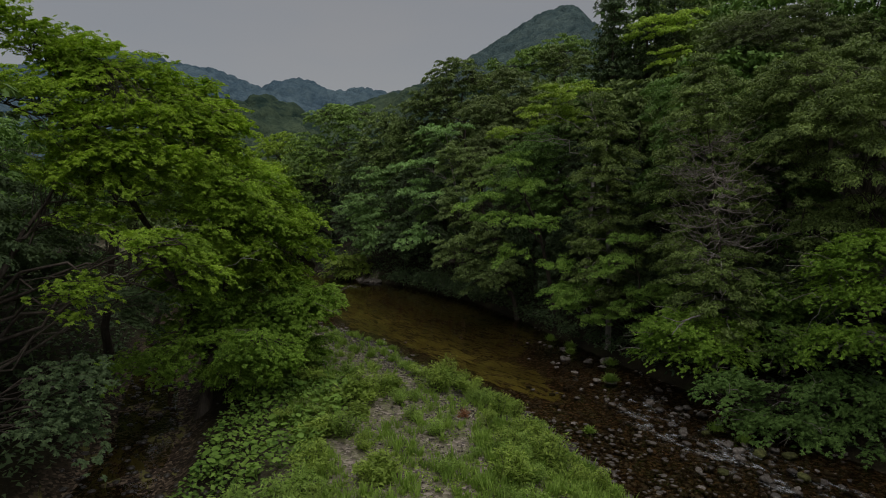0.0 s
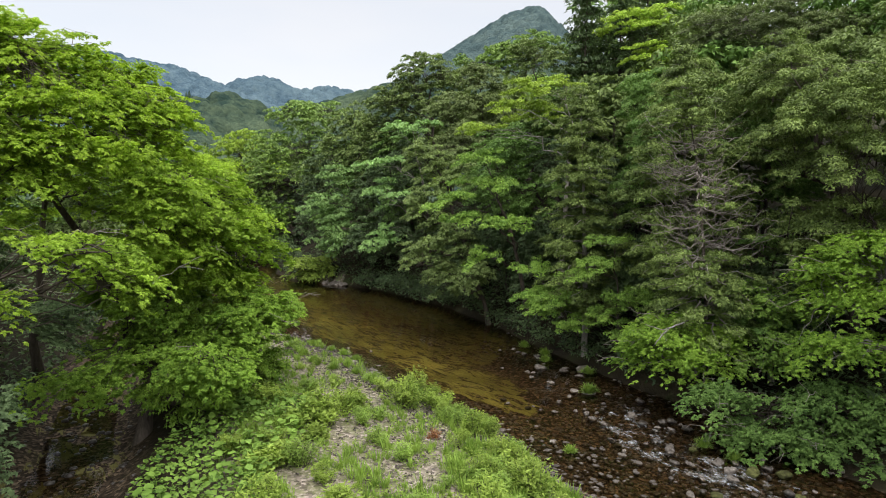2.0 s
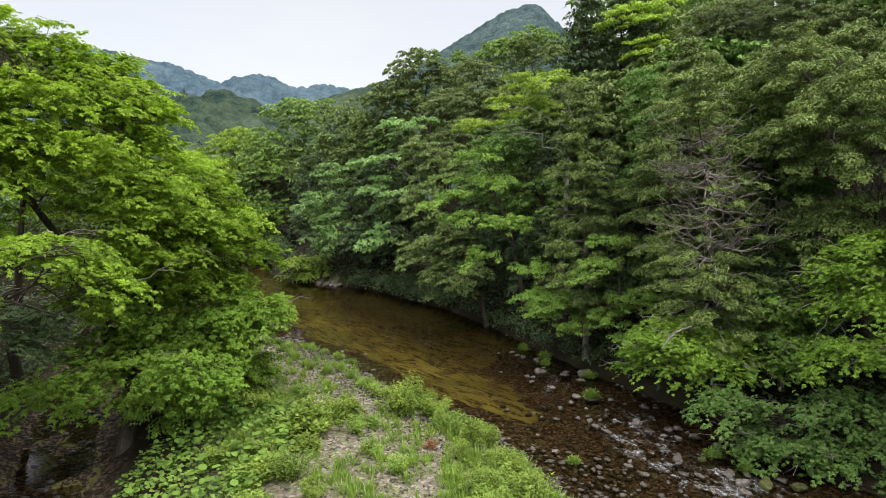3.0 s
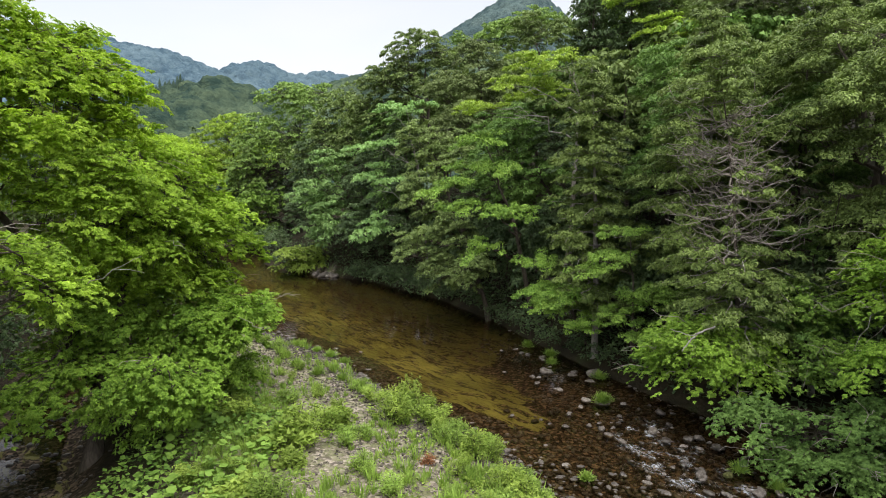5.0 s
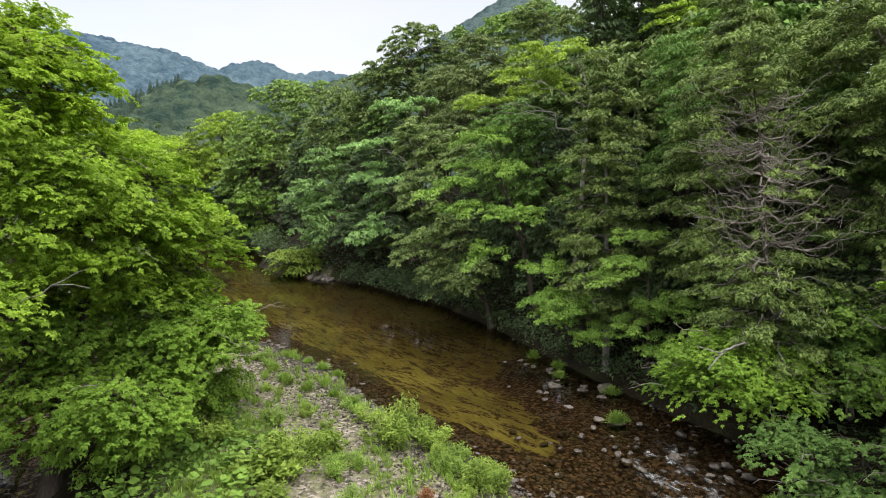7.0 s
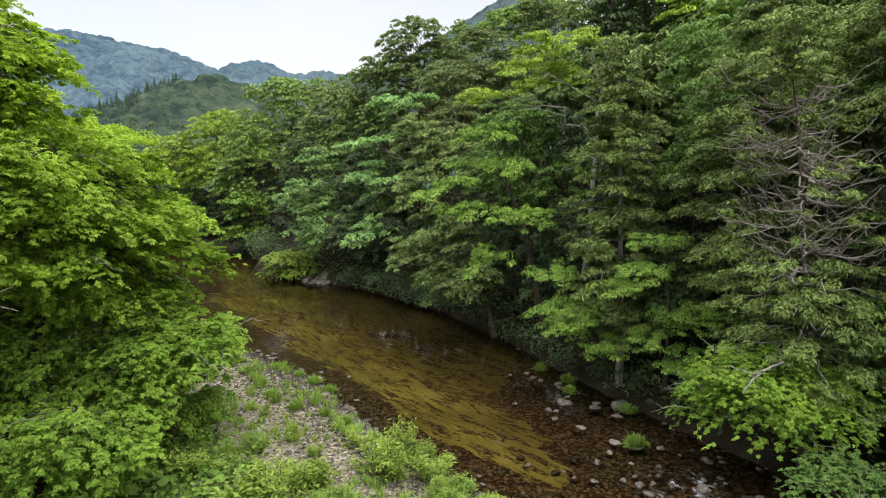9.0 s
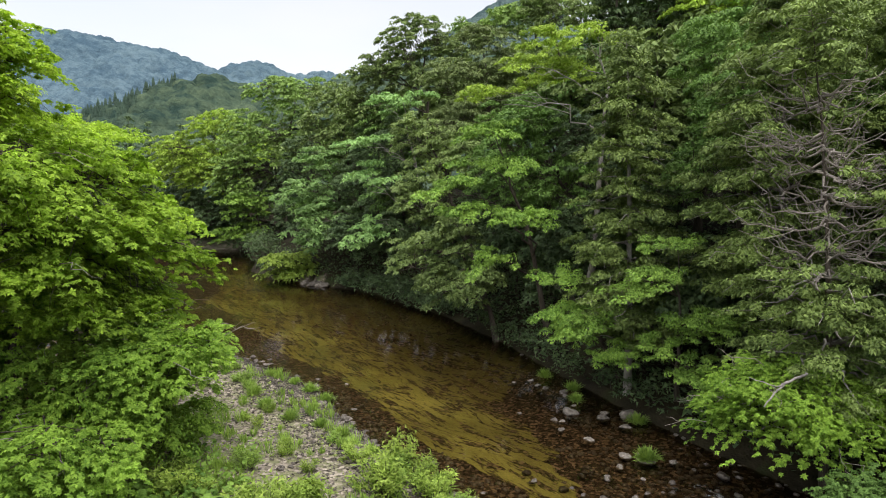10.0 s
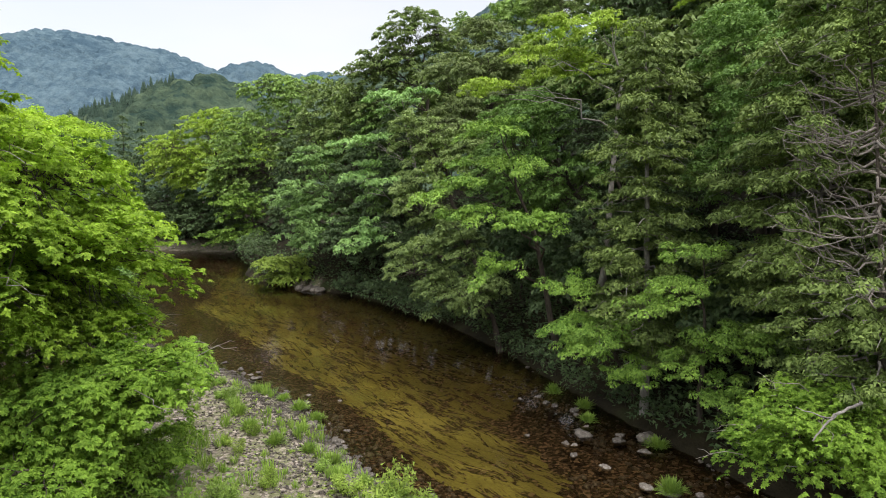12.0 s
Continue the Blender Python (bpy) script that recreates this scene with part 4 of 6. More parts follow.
grow("broadleaf_tree", "mossy-green broadleaf tree in the shade of taller trees", 14.6, 27.6, [(14.9, 27.6, 7.9, 1.3, 1.2, 1.5), (15.2, 27.6, 10.0, 1.5, 1.3, 1.1), (15.6, 26.5, 10.6, 1.5, 1.4, 1.0), (15.8, 26.0, 7.9, 1.2, 1.1, 1.6)], GREEN, 0.112, 0, 0.51, 1.15, 0.55, 0.18, seed=25, limbs=7, group=RIVER_TREES)
grow("broadleaf_tree", "shaded green tree low behind the maples", 12.9, 23.2, [(12.9, 23.6, 3.0, 1.4, 1.3, 1.0), (14.1, 23.8, 5.7, 1.0, 0.9, 0.8), (12.2, 24.0, 3.4, 1.0, 0.9, 0.6)], GREEN, 0.1, 0, 0.63, 1.15, 0.55, 0.1, seed=56, limbs=7, tiers=True, group=RIVER_TREES)
conifer("cypress_tree", "olive conifer with many bare grey lower branches", 11.2, 23.5, 12.2, 2.5, CYPRESS, 0.2, 0.125, 28, 7, 0.46, 1.15, 0.11, 26, 0.45, GREY_BARK, 0.36, RIVER_TREES, 0.46, 0.86, (-1.3, -0.3))
conifer("cypress_tree", "tall olive conifer with clumped sprays and grey boughs", 11.7, 26.6, 14.2, 3.1, CYPRESS, 0.26, 0.13, 19, 9, 0.58, 1.15, 0.14, 19, 0.45, GREY_BARK, 0.45, RIVER_TREES, lean=(-0.5, -0.3))
conifer("cypress_tree", "dark olive conifer with a visible grey trunk", 8.5, 30.3, 13.1, 2.35, CYPRESS, 0.16, 0.14, 19, 8, 0.56, 1.15, 0.17, 27, 0.45, GREY_BARK, 0.36, RIVER_TREES, lean=(-0.5, -0.2))
grow("broadleaf_tree", "broadleaf tree with a bright yellow-green crown top", 8.6, 35.0, [(6.8, 33.8, 13.5, 1.5, 1.3, 0.7), (8.2, 33.2, 13.7, 1.0, 0.9, 0.6), (5.2, 33.4, 12.4, 1.2, 1.0, 0.6), (4.1, 33.0, 11.3, 1.0, 0.9, 0.5), (7.2, 34.6, 12.4, 1.2, 1.1, 0.7)], YELLOW, 0.149, 0, 0.67, 1.15, 0.55, 0.2, GREY_BARK, seed=28, limbs=7, tiers=True, group=RIVER_TREES)
grow("broadleaf_tree", "olive-green tree behind the tiered light-green tree", 9.2, 36.4, [(6.3, 37.0, 10.2, 1.8, 1.6, 1.8), (5.4, 36.6, 7.9, 1.8, 1.6, 1.8), (7.3, 36.0, 7.9, 1.5, 1.3, 1.8), (5.0, 38.0, 10.3, 1.2, 1.1, 1.5)], GREEN, 0.167, 0, 0.55, 1.15, 0.55, 0.18, seed=76, limbs=7, group=RIVER_TREES)
grow("broadleaf_tree", "tiered light-green broadleaf tree above the river", 7.0, 36.0, [(3.6, 33.6, 8.7, 1.2, 1.1, 0.6), (2.6, 33.2, 7.7, 0.9, 0.8, 0.5), (4.8, 32.6, 6.4, 1.3, 1.1, 0.5), (3.9, 33.8, 10.0, 1.0, 0.9, 0.5), (4.0, 33.4, 5.0, 1.2, 1.1, 0.5), (3.0, 33.0, 6.7, 0.8, 0.8, 0.5)], FRESH, 0.147, 0, 0.67, 1.15, 0.55, 0.15, seed=29, limbs=7, tiers=True, group=RIVER_TREES)
grow("maple_tree", "low maple with bright flat tiers over the water", 8.6, 31.2, [(6.8, 30.4, 3.1, 1.5, 1.4, 0.5), (5.7, 31.4, 4.4, 1.0, 0.9, 0.5), (7.5, 29.2, 1.7, 0.7, 0.8, 0.5), (6.4, 30.6, 2.3, 0.8, 0.8, 0.5)], FRESH, 0.1, 0, 0.66, 1.15, 0.55, 0.1, seed=30, limbs=7, tiers=True, group=RIVER_TREES)
grow("maple_tree", "small maple with a bright green top", 9.6, 28.6, [(8.7, 27.2, 5.9, 0.9, 0.8, 0.6), (7.7, 27.0, 4.9, 0.7, 0.8, 0.5), (8.7, 26.8, 2.6, 0.8, 0.8, 0.5), (9.1, 26.2, 1.8, 0.6, 0.8, 0.5), (9.9, 26.6, 3.4, 1.0, 0.9, 0.6)], FRESH, 0.1, 0, 0.64, 1.15, 0.55, 0.09, seed=31, limbs=7, tiers=True, group=RIVER_TREES)
grow("broadleaf_tree", "brownish-olive broadleaf tree with fine foliage", 5.0, 43.5, [(1.1, 43.0, 10.1, 1.7, 1.5, 2.0), (1.1, 42.6, 7.1, 1.6, 1.5, 2.1), (0.9, 41.0, 3.7, 1.6, 1.5, 1.7), (3.1, 43.5, 9.0, 1.8, 1.6, 2.2)], OLIVE, 0.198, 0, 0.57, 1.15, 0.55, 0.2, seed=32, limbs=8, group=RIVER_TREES)
grow("broadleaf_tree", "green broadleaf tree hanging over the shaded pool", 5.0, 39.3, [(3.0, 40.0, 4.8, 1.5, 1.3, 1.5), (3.8, 38.4, 2.7, 1.7, 1.5, 1.3), (2.1, 39.6, 2.6, 1.3, 1.2, 1.3)], OLIVE, 0.181, 0, 0.55, 1.15, 0.55, 0.15, seed=33, limbs=7, group=RIVER_TREES)
grow("broadleaf_tree", "broadleaf tree with large whitish-green leaves", 1.9, 51.5, [(0.1, 48.6, 13.0, 1.9, 1.7, 0.8), (-2.2, 48.4, 10.4, 1.5, 1.4, 0.7), (-1.9, 48.4, 8.1, 1.3, 1.2, 1.4), (-2.1, 48.0, 4.4, 1.2, 1.0, 1.7)], PALE, 0.24, 0, 0.8, 1.15, 0.55, 0.18, GREY_BARK, seed=34, limbs=7, tiers=True, group=RIVER_TREES)
grow("broadleaf_tree", "dark green broadleaf tree overhanging the pool", 1.6, 50.0, [(-0.3, 50.0, 7.9, 1.7, 1.5, 2.5), (-0.6, 49.0, 3.9, 1.7, 1.5, 2.1), (-0.5, 51.0, 10.8, 1.7, 1.6, 1.7)], DARK, 0.239, 0, 0.59, 1.15, 0.55, 0.16, seed=35, limbs=7, group=RIVER_TREES)
grow("broadleaf_tree", "tall olive tree standing above the forest edge", 3.2, 57.5, [(1.0, 56.0, 18.8, 2.7, 2.5, 2.0), (-2.0, 56.0, 16.1, 1.9, 1.7, 1.9), (-0.4, 56.5, 16.2, 2.6, 2.4, 2.2), (-3.4, 57.0, 13.7, 1.8, 1.7, 2.4), (3.6, 57.0, 18.1, 2.4, 2.2, 1.9)], OLIVE, 0.275, 0, 0.62, 1.15, 0.55, 0.25, seed=36, limbs=9, group=RIVER_TREES)
grow("broadleaf_tree", "pale green broadleaf tree in many layered tiers", -4.2, 59.8, [(-6.5, 59.0, 9.4, 1.8, 1.6, 1.7), (-7.5, 58.4, 6.9, 2.3, 2.1, 1.9), (-6.2, 57.4, 3.9, 3.1, 2.8, 1.9), (-4.7, 59.0, 6.4, 1.8, 1.6, 1.8)], MISTY, 0.286, 0, 0.77, 1.15, 0.55, 0.2, seed=37, limbs=9, tiers=True, group=RIVER_TREES)
grow("broadleaf_tree", "dark tree filling the bank above the pool", -0.8, 55.6, [(-3.5, 57.0, 7.9, 2.0, 1.8, 2.9), (-3.4, 55.0, 3.8, 2.1, 1.9, 2.4)], DARK, 0.272, 0, 0.61, 1.15, 0.55, 0.18, seed=57, limbs=7, group=RIVER_TREES)
grow("shrub", "bright willow shrub on the sandy river bank", -9.4, 60.6, [(-10.6, 60.2, 1.3, 1.6, 1.4, 1.3), (-8.8, 59.6, 1.6, 1.9, 1.7, 1.2), (-10.8, 60.0, 0.5, 1.4, 1.2, 0.6), (-8.5, 59.4, 0.8, 1.6, 1.4, 0.6)], HERB, 0.293, 0, 0.63, 1.7, 0.55, 0.06, seed=38, limbs=5, group=RIVER_TREES, category="shrub", domed=False)
grow("broadleaf_tree", "rounded dark green broadleaf tree at the bend", -12.0, 83.0, [(-13.5, 82.0, 18.0, 4.7, 4.3, 2.9), (-16.3, 81.4, 12.3, 5.2, 4.6, 4.7), (-11.7, 80.4, 11.9, 3.3, 2.9, 5.3), (-19.0, 81.0, 8.2, 3.9, 3.5, 3.9)], HAZED_GREEN, 0.411, 0, 0.7, 1.15, 0.55, 0.3, seed=39, limbs=9, group=RIVER_TREES)
grow("broadleaf_tree", "yellow-green broadleaf tree at the river bend", -22.0, 88.0, [(-23.7, 86.4, 14.4, 4.3, 3.8, 2.9), (-28.1, 87.0, 10.4, 4.1, 3.7, 4.1), (-24.4, 86.6, 9.0, 4.6, 4.1, 4.3)], YELLOW, 0.441, 0, 0.72, 1.15, 0.55, 0.28, seed=40, limbs=8, group=RIVER_TREES)
grow("broadleaf_tree", "fresh green low tree at the river bend", -16.6, 81.4, [(-17.7, 79.4, 5.2, 3.2, 2.9, 2.5), (-19.0, 80.0, 1.7, 3.3, 3.0, 1.5)], FRESH, 0.403, 0, 0.85, 1.15, 0.55, 0.2, seed=41, limbs=7, tiers=True, group=RIVER_TREES)
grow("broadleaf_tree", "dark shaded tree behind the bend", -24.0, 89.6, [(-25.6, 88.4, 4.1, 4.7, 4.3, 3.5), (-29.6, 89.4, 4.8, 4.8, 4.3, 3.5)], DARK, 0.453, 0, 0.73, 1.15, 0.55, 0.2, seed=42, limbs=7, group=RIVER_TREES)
grow("broadleaf_tree", "olive broadleaf tree with a domed airy crown", -4.4, 66.0, [(-6.1, 64.4, 14.5, 2.4, 2.2, 3.1), (-7.6, 64.0, 11.9, 1.8, 1.6, 2.4), (-4.8, 63.0, 11.8, 2.2, 2.0, 2.7)], OLIVE, 0.315, 0, 0.64, 1.15, 0.55, 0.24, seed=66, limbs=8, group=RIVER_TREES)
grow("broadleaf_tree", "green broadleaf tree between the tiers and the bend", -8.0, 71.0, [(-10.2, 71.0, 9.7, 2.5, 2.2, 3.7), (-10.4, 70.0, 4.9, 2.8, 2.6, 2.7)], DARK, 0.352, 0, 0.66, 1.15, 0.55, 0.2, seed=67, limbs=7, group=RIVER_TREES)
grow("broadleaf_tree", "olive tree on the skyline of the slope", 8.4, 61.0, [(8.7, 60.0, 21.2, 2.8, 2.5, 1.5), (12.1, 60.4, 22.2, 3.2, 2.9, 1.7), (5.9, 59.4, 20.0, 2.1, 1.9, 1.4)], HAZED_GREEN, 0.294, 0, 0.63, 1.15, 0.55, 0.25, seed=68, limbs=8, group=RIVER_TREES)
grow("broadleaf_tree", "brown-olive tree with an airy crown on the slope", 6.6, 50.5, [(5.6, 50.4, 16.9, 2.4, 2.1, 1.8), (3.3, 49.4, 14.4, 2.2, 2.0, 2.1), (3.8, 47.6, 11.7, 2.3, 2.1, 2.1), (6.3, 49.0, 13.8, 2.2, 2.0, 2.1)], BROWNISH, 0.234, 0, 0.59, 1.15, 0.45, 0.22, seed=58, limbs=9, group=RIVER_TREES)
grow("broadleaf_tree", "fresh lime-green tree high on the slope", 16.0, 40.5, [(13.9, 39.0, 18.3, 1.5, 1.3, 1.0), (16.0, 39.6, 19.2, 1.5, 1.3, 1.0), (14.6, 38.6, 16.5, 1.6, 1.5, 1.0)], YELLOW, 0.179, 0, 0.69, 1.15, 0.55, 0.2, seed=59, limbs=7, tiers=True, group=RIVER_TREES)
grow("broadleaf_tree", "airy greyish-green tree with thin pale branches", 20.0, 35.0, [(18.2, 32.6, 16.4, 2.8, 2.5, 1.7), (20.2, 31.0, 15.4, 2.7, 2.4, 1.8), (16.2, 33.4, 16.3, 1.9, 1.7, 1.6), (18.7, 31.6, 13.8, 2.4, 2.2, 1.2)], BROWNISH, 0.141, 0, 0.53, 0.95, 0.42, 0.22, GREY_BARK, seed=60, limbs=10, group=RIVER_TREES)
grow("broadleaf_tree", "olive tree on the slope beside the conifers", 10.6, 41.6, [(9.4, 41.0, 13.1, 1.7, 1.5, 1.7), (9.8, 41.6, 16.7, 1.4, 1.2, 1.0), (8.0, 42.4, 16.8, 1.7, 1.6, 1.4)], OLIVE, 0.193, 0, 0.56, 1.15, 0.55, 0.18, seed=74, limbs=7, group=RIVER_TREES)
grow("broadleaf_tree", "fine-leaved olive tree above the shaded pool", -0.4, 55.6, [(-1.1, 57.0, 13.0, 1.9, 1.8, 2.4)], OLIVE, 0.278, 0, 0.62, 1.15, 0.55, 0.18, seed=75, limbs=7, group=RIVER_TREES)
grow("broadleaf_tree", "olive-green broadleaf tree filling the slope above the maples", 19.5, 24.0, [(18.6, 24.6, 11.6, 2.8, 2.8, 3.2), (19.0, 21.0, 9.8, 3.0, 2.8, 3.4)], OLIVE, 0.15, 0, 0.9, 1.05, 0.55, 0.22, seed=71, limbs=7, group=RIVER_TREES)
# out of view; the last two lobes are added to darken the near water
grow("broadleaf_tree", "green broadleaf tree by the bank, unseen crown added for shade", 18.2, 16.0, [(17.0, 16.4, 6.6, 2.8, 2.8, 3.0), (18.4, 17.4, 10.2, 2.8, 2.8, 2.6), (13.4, 12.6, 9.8, 2.6, 2.8, 1.3), (14.8, 9.6, 8.6, 3.0, 3.0, 1.8)], GREEN, 0.17, 0, 0.9, 1.05, 0.58, 0.2, seed=72, limbs=7, group=RIVER_TREES)
grow("broadleaf_tree", "dark green tree in the gap between conifers", 13.4, 31.0, [(12.2, 30.4, 8.6, 2.4, 2.4, 3.4), (12.6, 31.2, 12.2, 2.2, 2.2, 2.0)], GREEN, 0.13, 0, 0.8, 1.05, 0.58, 0.2, seed=73, limbs=6, group=RIVER_TREES)
grow("broadleaf_tree", "dark green tree filling the slope behind the tiers", 8.6, 43.6, [(8.1, 42.4, 11.3, 2.5, 2.2, 2.5), (5.3, 41.6, 7.9, 2.1, 1.9, 2.4), (7.7, 40.4, 7.0, 2.0, 1.8, 2.0)], GREEN, 0.192, 0, 0.56, 1.0, 0.55, 0.18, seed=200, limbs=6, group=RIVER_TREES)
grow("broadleaf_tree", "shaded green tree behind the olive conifer", 10.8, 35.6, [(8.2, 35.0, 5.5, 1.7, 1.5, 2.0), (8.4, 36.0, 9.6, 1.7, 1.6, 1.7), (10.4, 33.6, 7.9, 1.4, 1.2, 2.4)], DARK, 0.156, 0, 0.54, 1.0, 0.55, 0.18, seed=201, limbs=6, group=RIVER_TREES)
grow("broadleaf_tree", "shaded tree between the pale tree and the slope", 0.8, 54.4, [(-0.2, 53.4, 7.5, 2.3, 2.1, 3.2), (-1.5, 56.0, 12.0, 2.2, 1.9, 2.2)], GREEN, 0.265, 0, 0.61, 1.0, 0.55, 0.18, seed=202, limbs=6, group=RIVER_TREES)
grow("broadleaf_tree", "dark green tree behind the layered pale tree", -4.6, 66.4, [(-5.2, 65.4, 9.5, 2.9, 2.6, 4.0), (-6.8, 64.0, 5.2, 3.4, 3.0, 3.4)], GREEN, 0.32, 0, 0.64, 1.0, 0.55, 0.18, seed=203, limbs=6, group=RIVER_TREES)
grow("broadleaf_tree", "dark green tree closing the river bend", -16.0, 88.0, [(-17.7, 87.0, 5.6, 6.2, 5.6, 4.7), (-24.3, 89.0, 2.5, 6.4, 5.7, 3.2), (-11.7, 86.0, 5.6, 3.9, 3.5, 4.6)], DARK, 0.445, 0, 0.72, 1.0, 0.55, 0.18, seed=204, limbs=6, group=RIVER_TREES)
grow("broadleaf_tree", "green tree on the slope above the dead branches", 14.6, 29.6, [(14.9, 29.4, 9.7, 1.6, 1.5, 2.1), (14.5, 31.0, 12.8, 1.7, 1.5, 1.5)], GREEN, 0.13, 0, 0.52, 1.0, 0.55, 0.18, seed=205, limbs=6, group=RIVER_TREES)
# low filler trees that close the forest edge near the ground, gap shade in their dark leaves
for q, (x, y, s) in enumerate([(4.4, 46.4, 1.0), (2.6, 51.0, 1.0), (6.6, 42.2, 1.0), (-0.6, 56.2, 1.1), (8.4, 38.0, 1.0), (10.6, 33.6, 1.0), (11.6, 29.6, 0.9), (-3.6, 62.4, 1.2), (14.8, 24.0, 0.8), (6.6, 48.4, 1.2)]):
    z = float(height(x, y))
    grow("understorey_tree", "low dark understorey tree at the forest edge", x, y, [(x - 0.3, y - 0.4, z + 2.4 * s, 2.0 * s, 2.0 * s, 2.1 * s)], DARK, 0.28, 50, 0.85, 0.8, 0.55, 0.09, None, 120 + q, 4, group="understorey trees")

# the gravel side: a group of spreading trees between the bar and the side channel
LEFT = "trees between the bar and the side channel"
grow("spreading_tree", "spreading broadleaf tree with yellow-green tiers of leaves", -9.0, 23.4, [(-9.8, 21.5, 10.9, 2.2, 2.0, 1.3), (-10.7, 20.0, 11.5, 1.8, 1.6, 1.2), (-8.4, 22.5, 10.7, 1.2, 1.1, 0.9), (-8.0, 22.0, 10.5, 0.9, 0.8, 0.8), (-9.4, 23.0, 9.7, 1.4, 1.2, 0.7), (-8.7, 24.0, 9.6, 0.9, 0.8, 0.5), (-12.2, 17.5, 12.7, 1.0, 0.9, 0.9), (-11.5, 16.6, 11.0, 1.1, 1.0, 0.6), (-11.2, 18.4, 12.2, 1.2, 1.1, 0.7), (-11.5, 19.5, 12.5, 1.2, 1.1, 0.7), (-10.2, 20.5, 12.2, 1.3, 1.2, 0.7), (-9.3, 22.0, 11.7, 1.1, 1.0, 0.7), (-11.8, 19.0, 12.7, 0.9, 0.8, 0.7), (-10.3, 17.5, 10.4, 1.1, 1.0, 0.5), (-9.2, 18.2, 10.5, 1.2, 1.0, 0.5), (-8.5, 19.5, 10.3, 1.1, 1.0, 0.5), (-9.1, 17.6, 9.4, 1.1, 1.0, 0.5), (-10.1, 17.0, 9.4, 1.1, 1.0, 0.5), (-8.2, 18.8, 9.1, 1.1, 1.0, 0.5), (-7.8, 21.5, 9.6, 1.0, 0.9, 0.5)], LIME, 0.115, 0, 0.5, 1.15, 0.55, 0.19, seed=51, limbs=10, tiers=True, folded=True, group=LEFT, open_side=(0.8, -0.6))
grow("spreading_tree", "dark leaning trunk and light-green boughs over the bar", -8.8, 21.3, [(-7.6, 23.0, 8.3, 1.5, 1.4, 0.9), (-6.2, 24.4, 6.9, 1.1, 1.0, 0.8), (-8.2, 23.0, 6.5, 1.8, 1.7, 0.9), (-7.3, 25.0, 8.3, 1.2, 1.1, 0.8), (-6.7, 25.6, 6.7, 0.9, 0.8, 0.7), (-7.5, 20.4, 8.3, 1.2, 1.1, 0.5), (-6.9, 22.0, 7.4, 1.1, 1.0, 0.5), (-8.0, 19.4, 7.7, 1.3, 1.1, 0.5), (-7.4, 21.2, 6.3, 1.2, 1.1, 0.5), (-8.1, 20.6, 8.6, 1.1, 0.9, 0.5), (-7.2, 21.6, 8.2, 0.9, 0.8, 0.5), (-7.8, 20.0, 7.5, 1.0, 0.9, 0.5), (-7.0, 21.5, 7.2, 1.0, 0.9, 0.5), (-6.5, 23.5, 6.9, 0.9, 0.8, 0.5), (-8.0, 20.4, 6.5, 1.1, 1.0, 0.5), (-7.9, 25.5, 8.7, 0.9, 0.8, 0.6), (-6.7, 25.8, 7.4, 1.0, 0.9, 0.6), (-5.5, 25.4, 5.9, 0.7, 0.8, 0.5), (-8.4, 24.5, 5.6, 1.8, 1.7, 0.7), (-10.1, 23.6, 5.2, 1.6, 1.4, 0.7), (-7.0, 26.0, 4.8, 1.2, 1.1, 0.6), (-6.9, 25.4, 6.3, 1.2, 1.1, 0.7), (-8.2, 24.6, 6.0, 1.3, 1.2, 0.6), (-6.7, 25.6, 4.8, 1.0, 0.9, 0.5), (-7.5, 23.0, 5.2, 1.1, 1.0, 0.5), (-7.0, 24.4, 5.0, 1.0, 0.9, 0.5)], BOUGH, 0.115, 0, 0.5, 1.15, 0.55, 0.22, seed=52, limbs=10, tiers=True, folded=True, group=LEFT, open_side=(0.8, -0.6))
grow("spreading_tree", "mid-green lower boughs spreading over the gravel edge", -8.6, 23.4, [(-5.9, 24.0, 3.8, 2.0, 1.8, 0.8), (-7.4, 22.5, 2.5, 1.8, 1.7, 0.8), (-7.8, 26.0, 4.8, 1.5, 1.3, 0.8), (-7.3, 24.0, 3.3, 1.5, 1.3, 0.8), (-5.9, 27.0, 3.2, 0.7, 0.8, 0.5), (-6.6, 20.0, 3.0, 0.9, 0.8, 0.5), (-10.3, 24.0, 4.3, 1.6, 1.5, 0.9), (-9.3, 22.0, 3.1, 1.5, 1.3, 0.7), (-6.4, 21.0, 2.5, 1.2, 1.1, 0.5), (-9.0, 24.0, 3.9, 1.3, 1.2, 0.8), (-9.0, 22.0, 4.2, 1.4, 1.2, 0.7), (-9.4, 21.5, 2.7, 1.5, 1.3, 0.6), (-10.1, 20.0, 2.3, 1.2, 1.1, 0.5), (-6.3, 25.2, 3.1, 1.3, 1.2, 0.5), (-7.3, 23.5, 2.9, 1.3, 1.2, 0.5)], SPRING, 0.115, 0, 0.5, 1.15, 0.55, 0.16, seed=65, limbs=9, tiers=True, folded=True, group=LEFT, open_side=(0.8, -0.6))
grow("spreading_tree", "green broadleaf tree with boughs hanging over dark water", -13.4, 14.5, [(-7.6, 16.0, 6.7, 1.1, 1.0, 0.5), (-6.7, 16.5, 6.1, 0.6, 0.8, 0.5), (-9.2, 15.0, 5.6, 0.7, 0.8, 0.5), (-10.3, 18.0, 8.8, 1.9, 1.7, 1.2), (-10.2, 17.0, 7.3, 1.1, 1.0, 0.5)], BOUGH, 0.1, 0, 0.5, 1.15, 0.55, 0.15, seed=53, limbs=10, tiers=True, folded=True, group=LEFT, open_side=(0.8, -0.6))
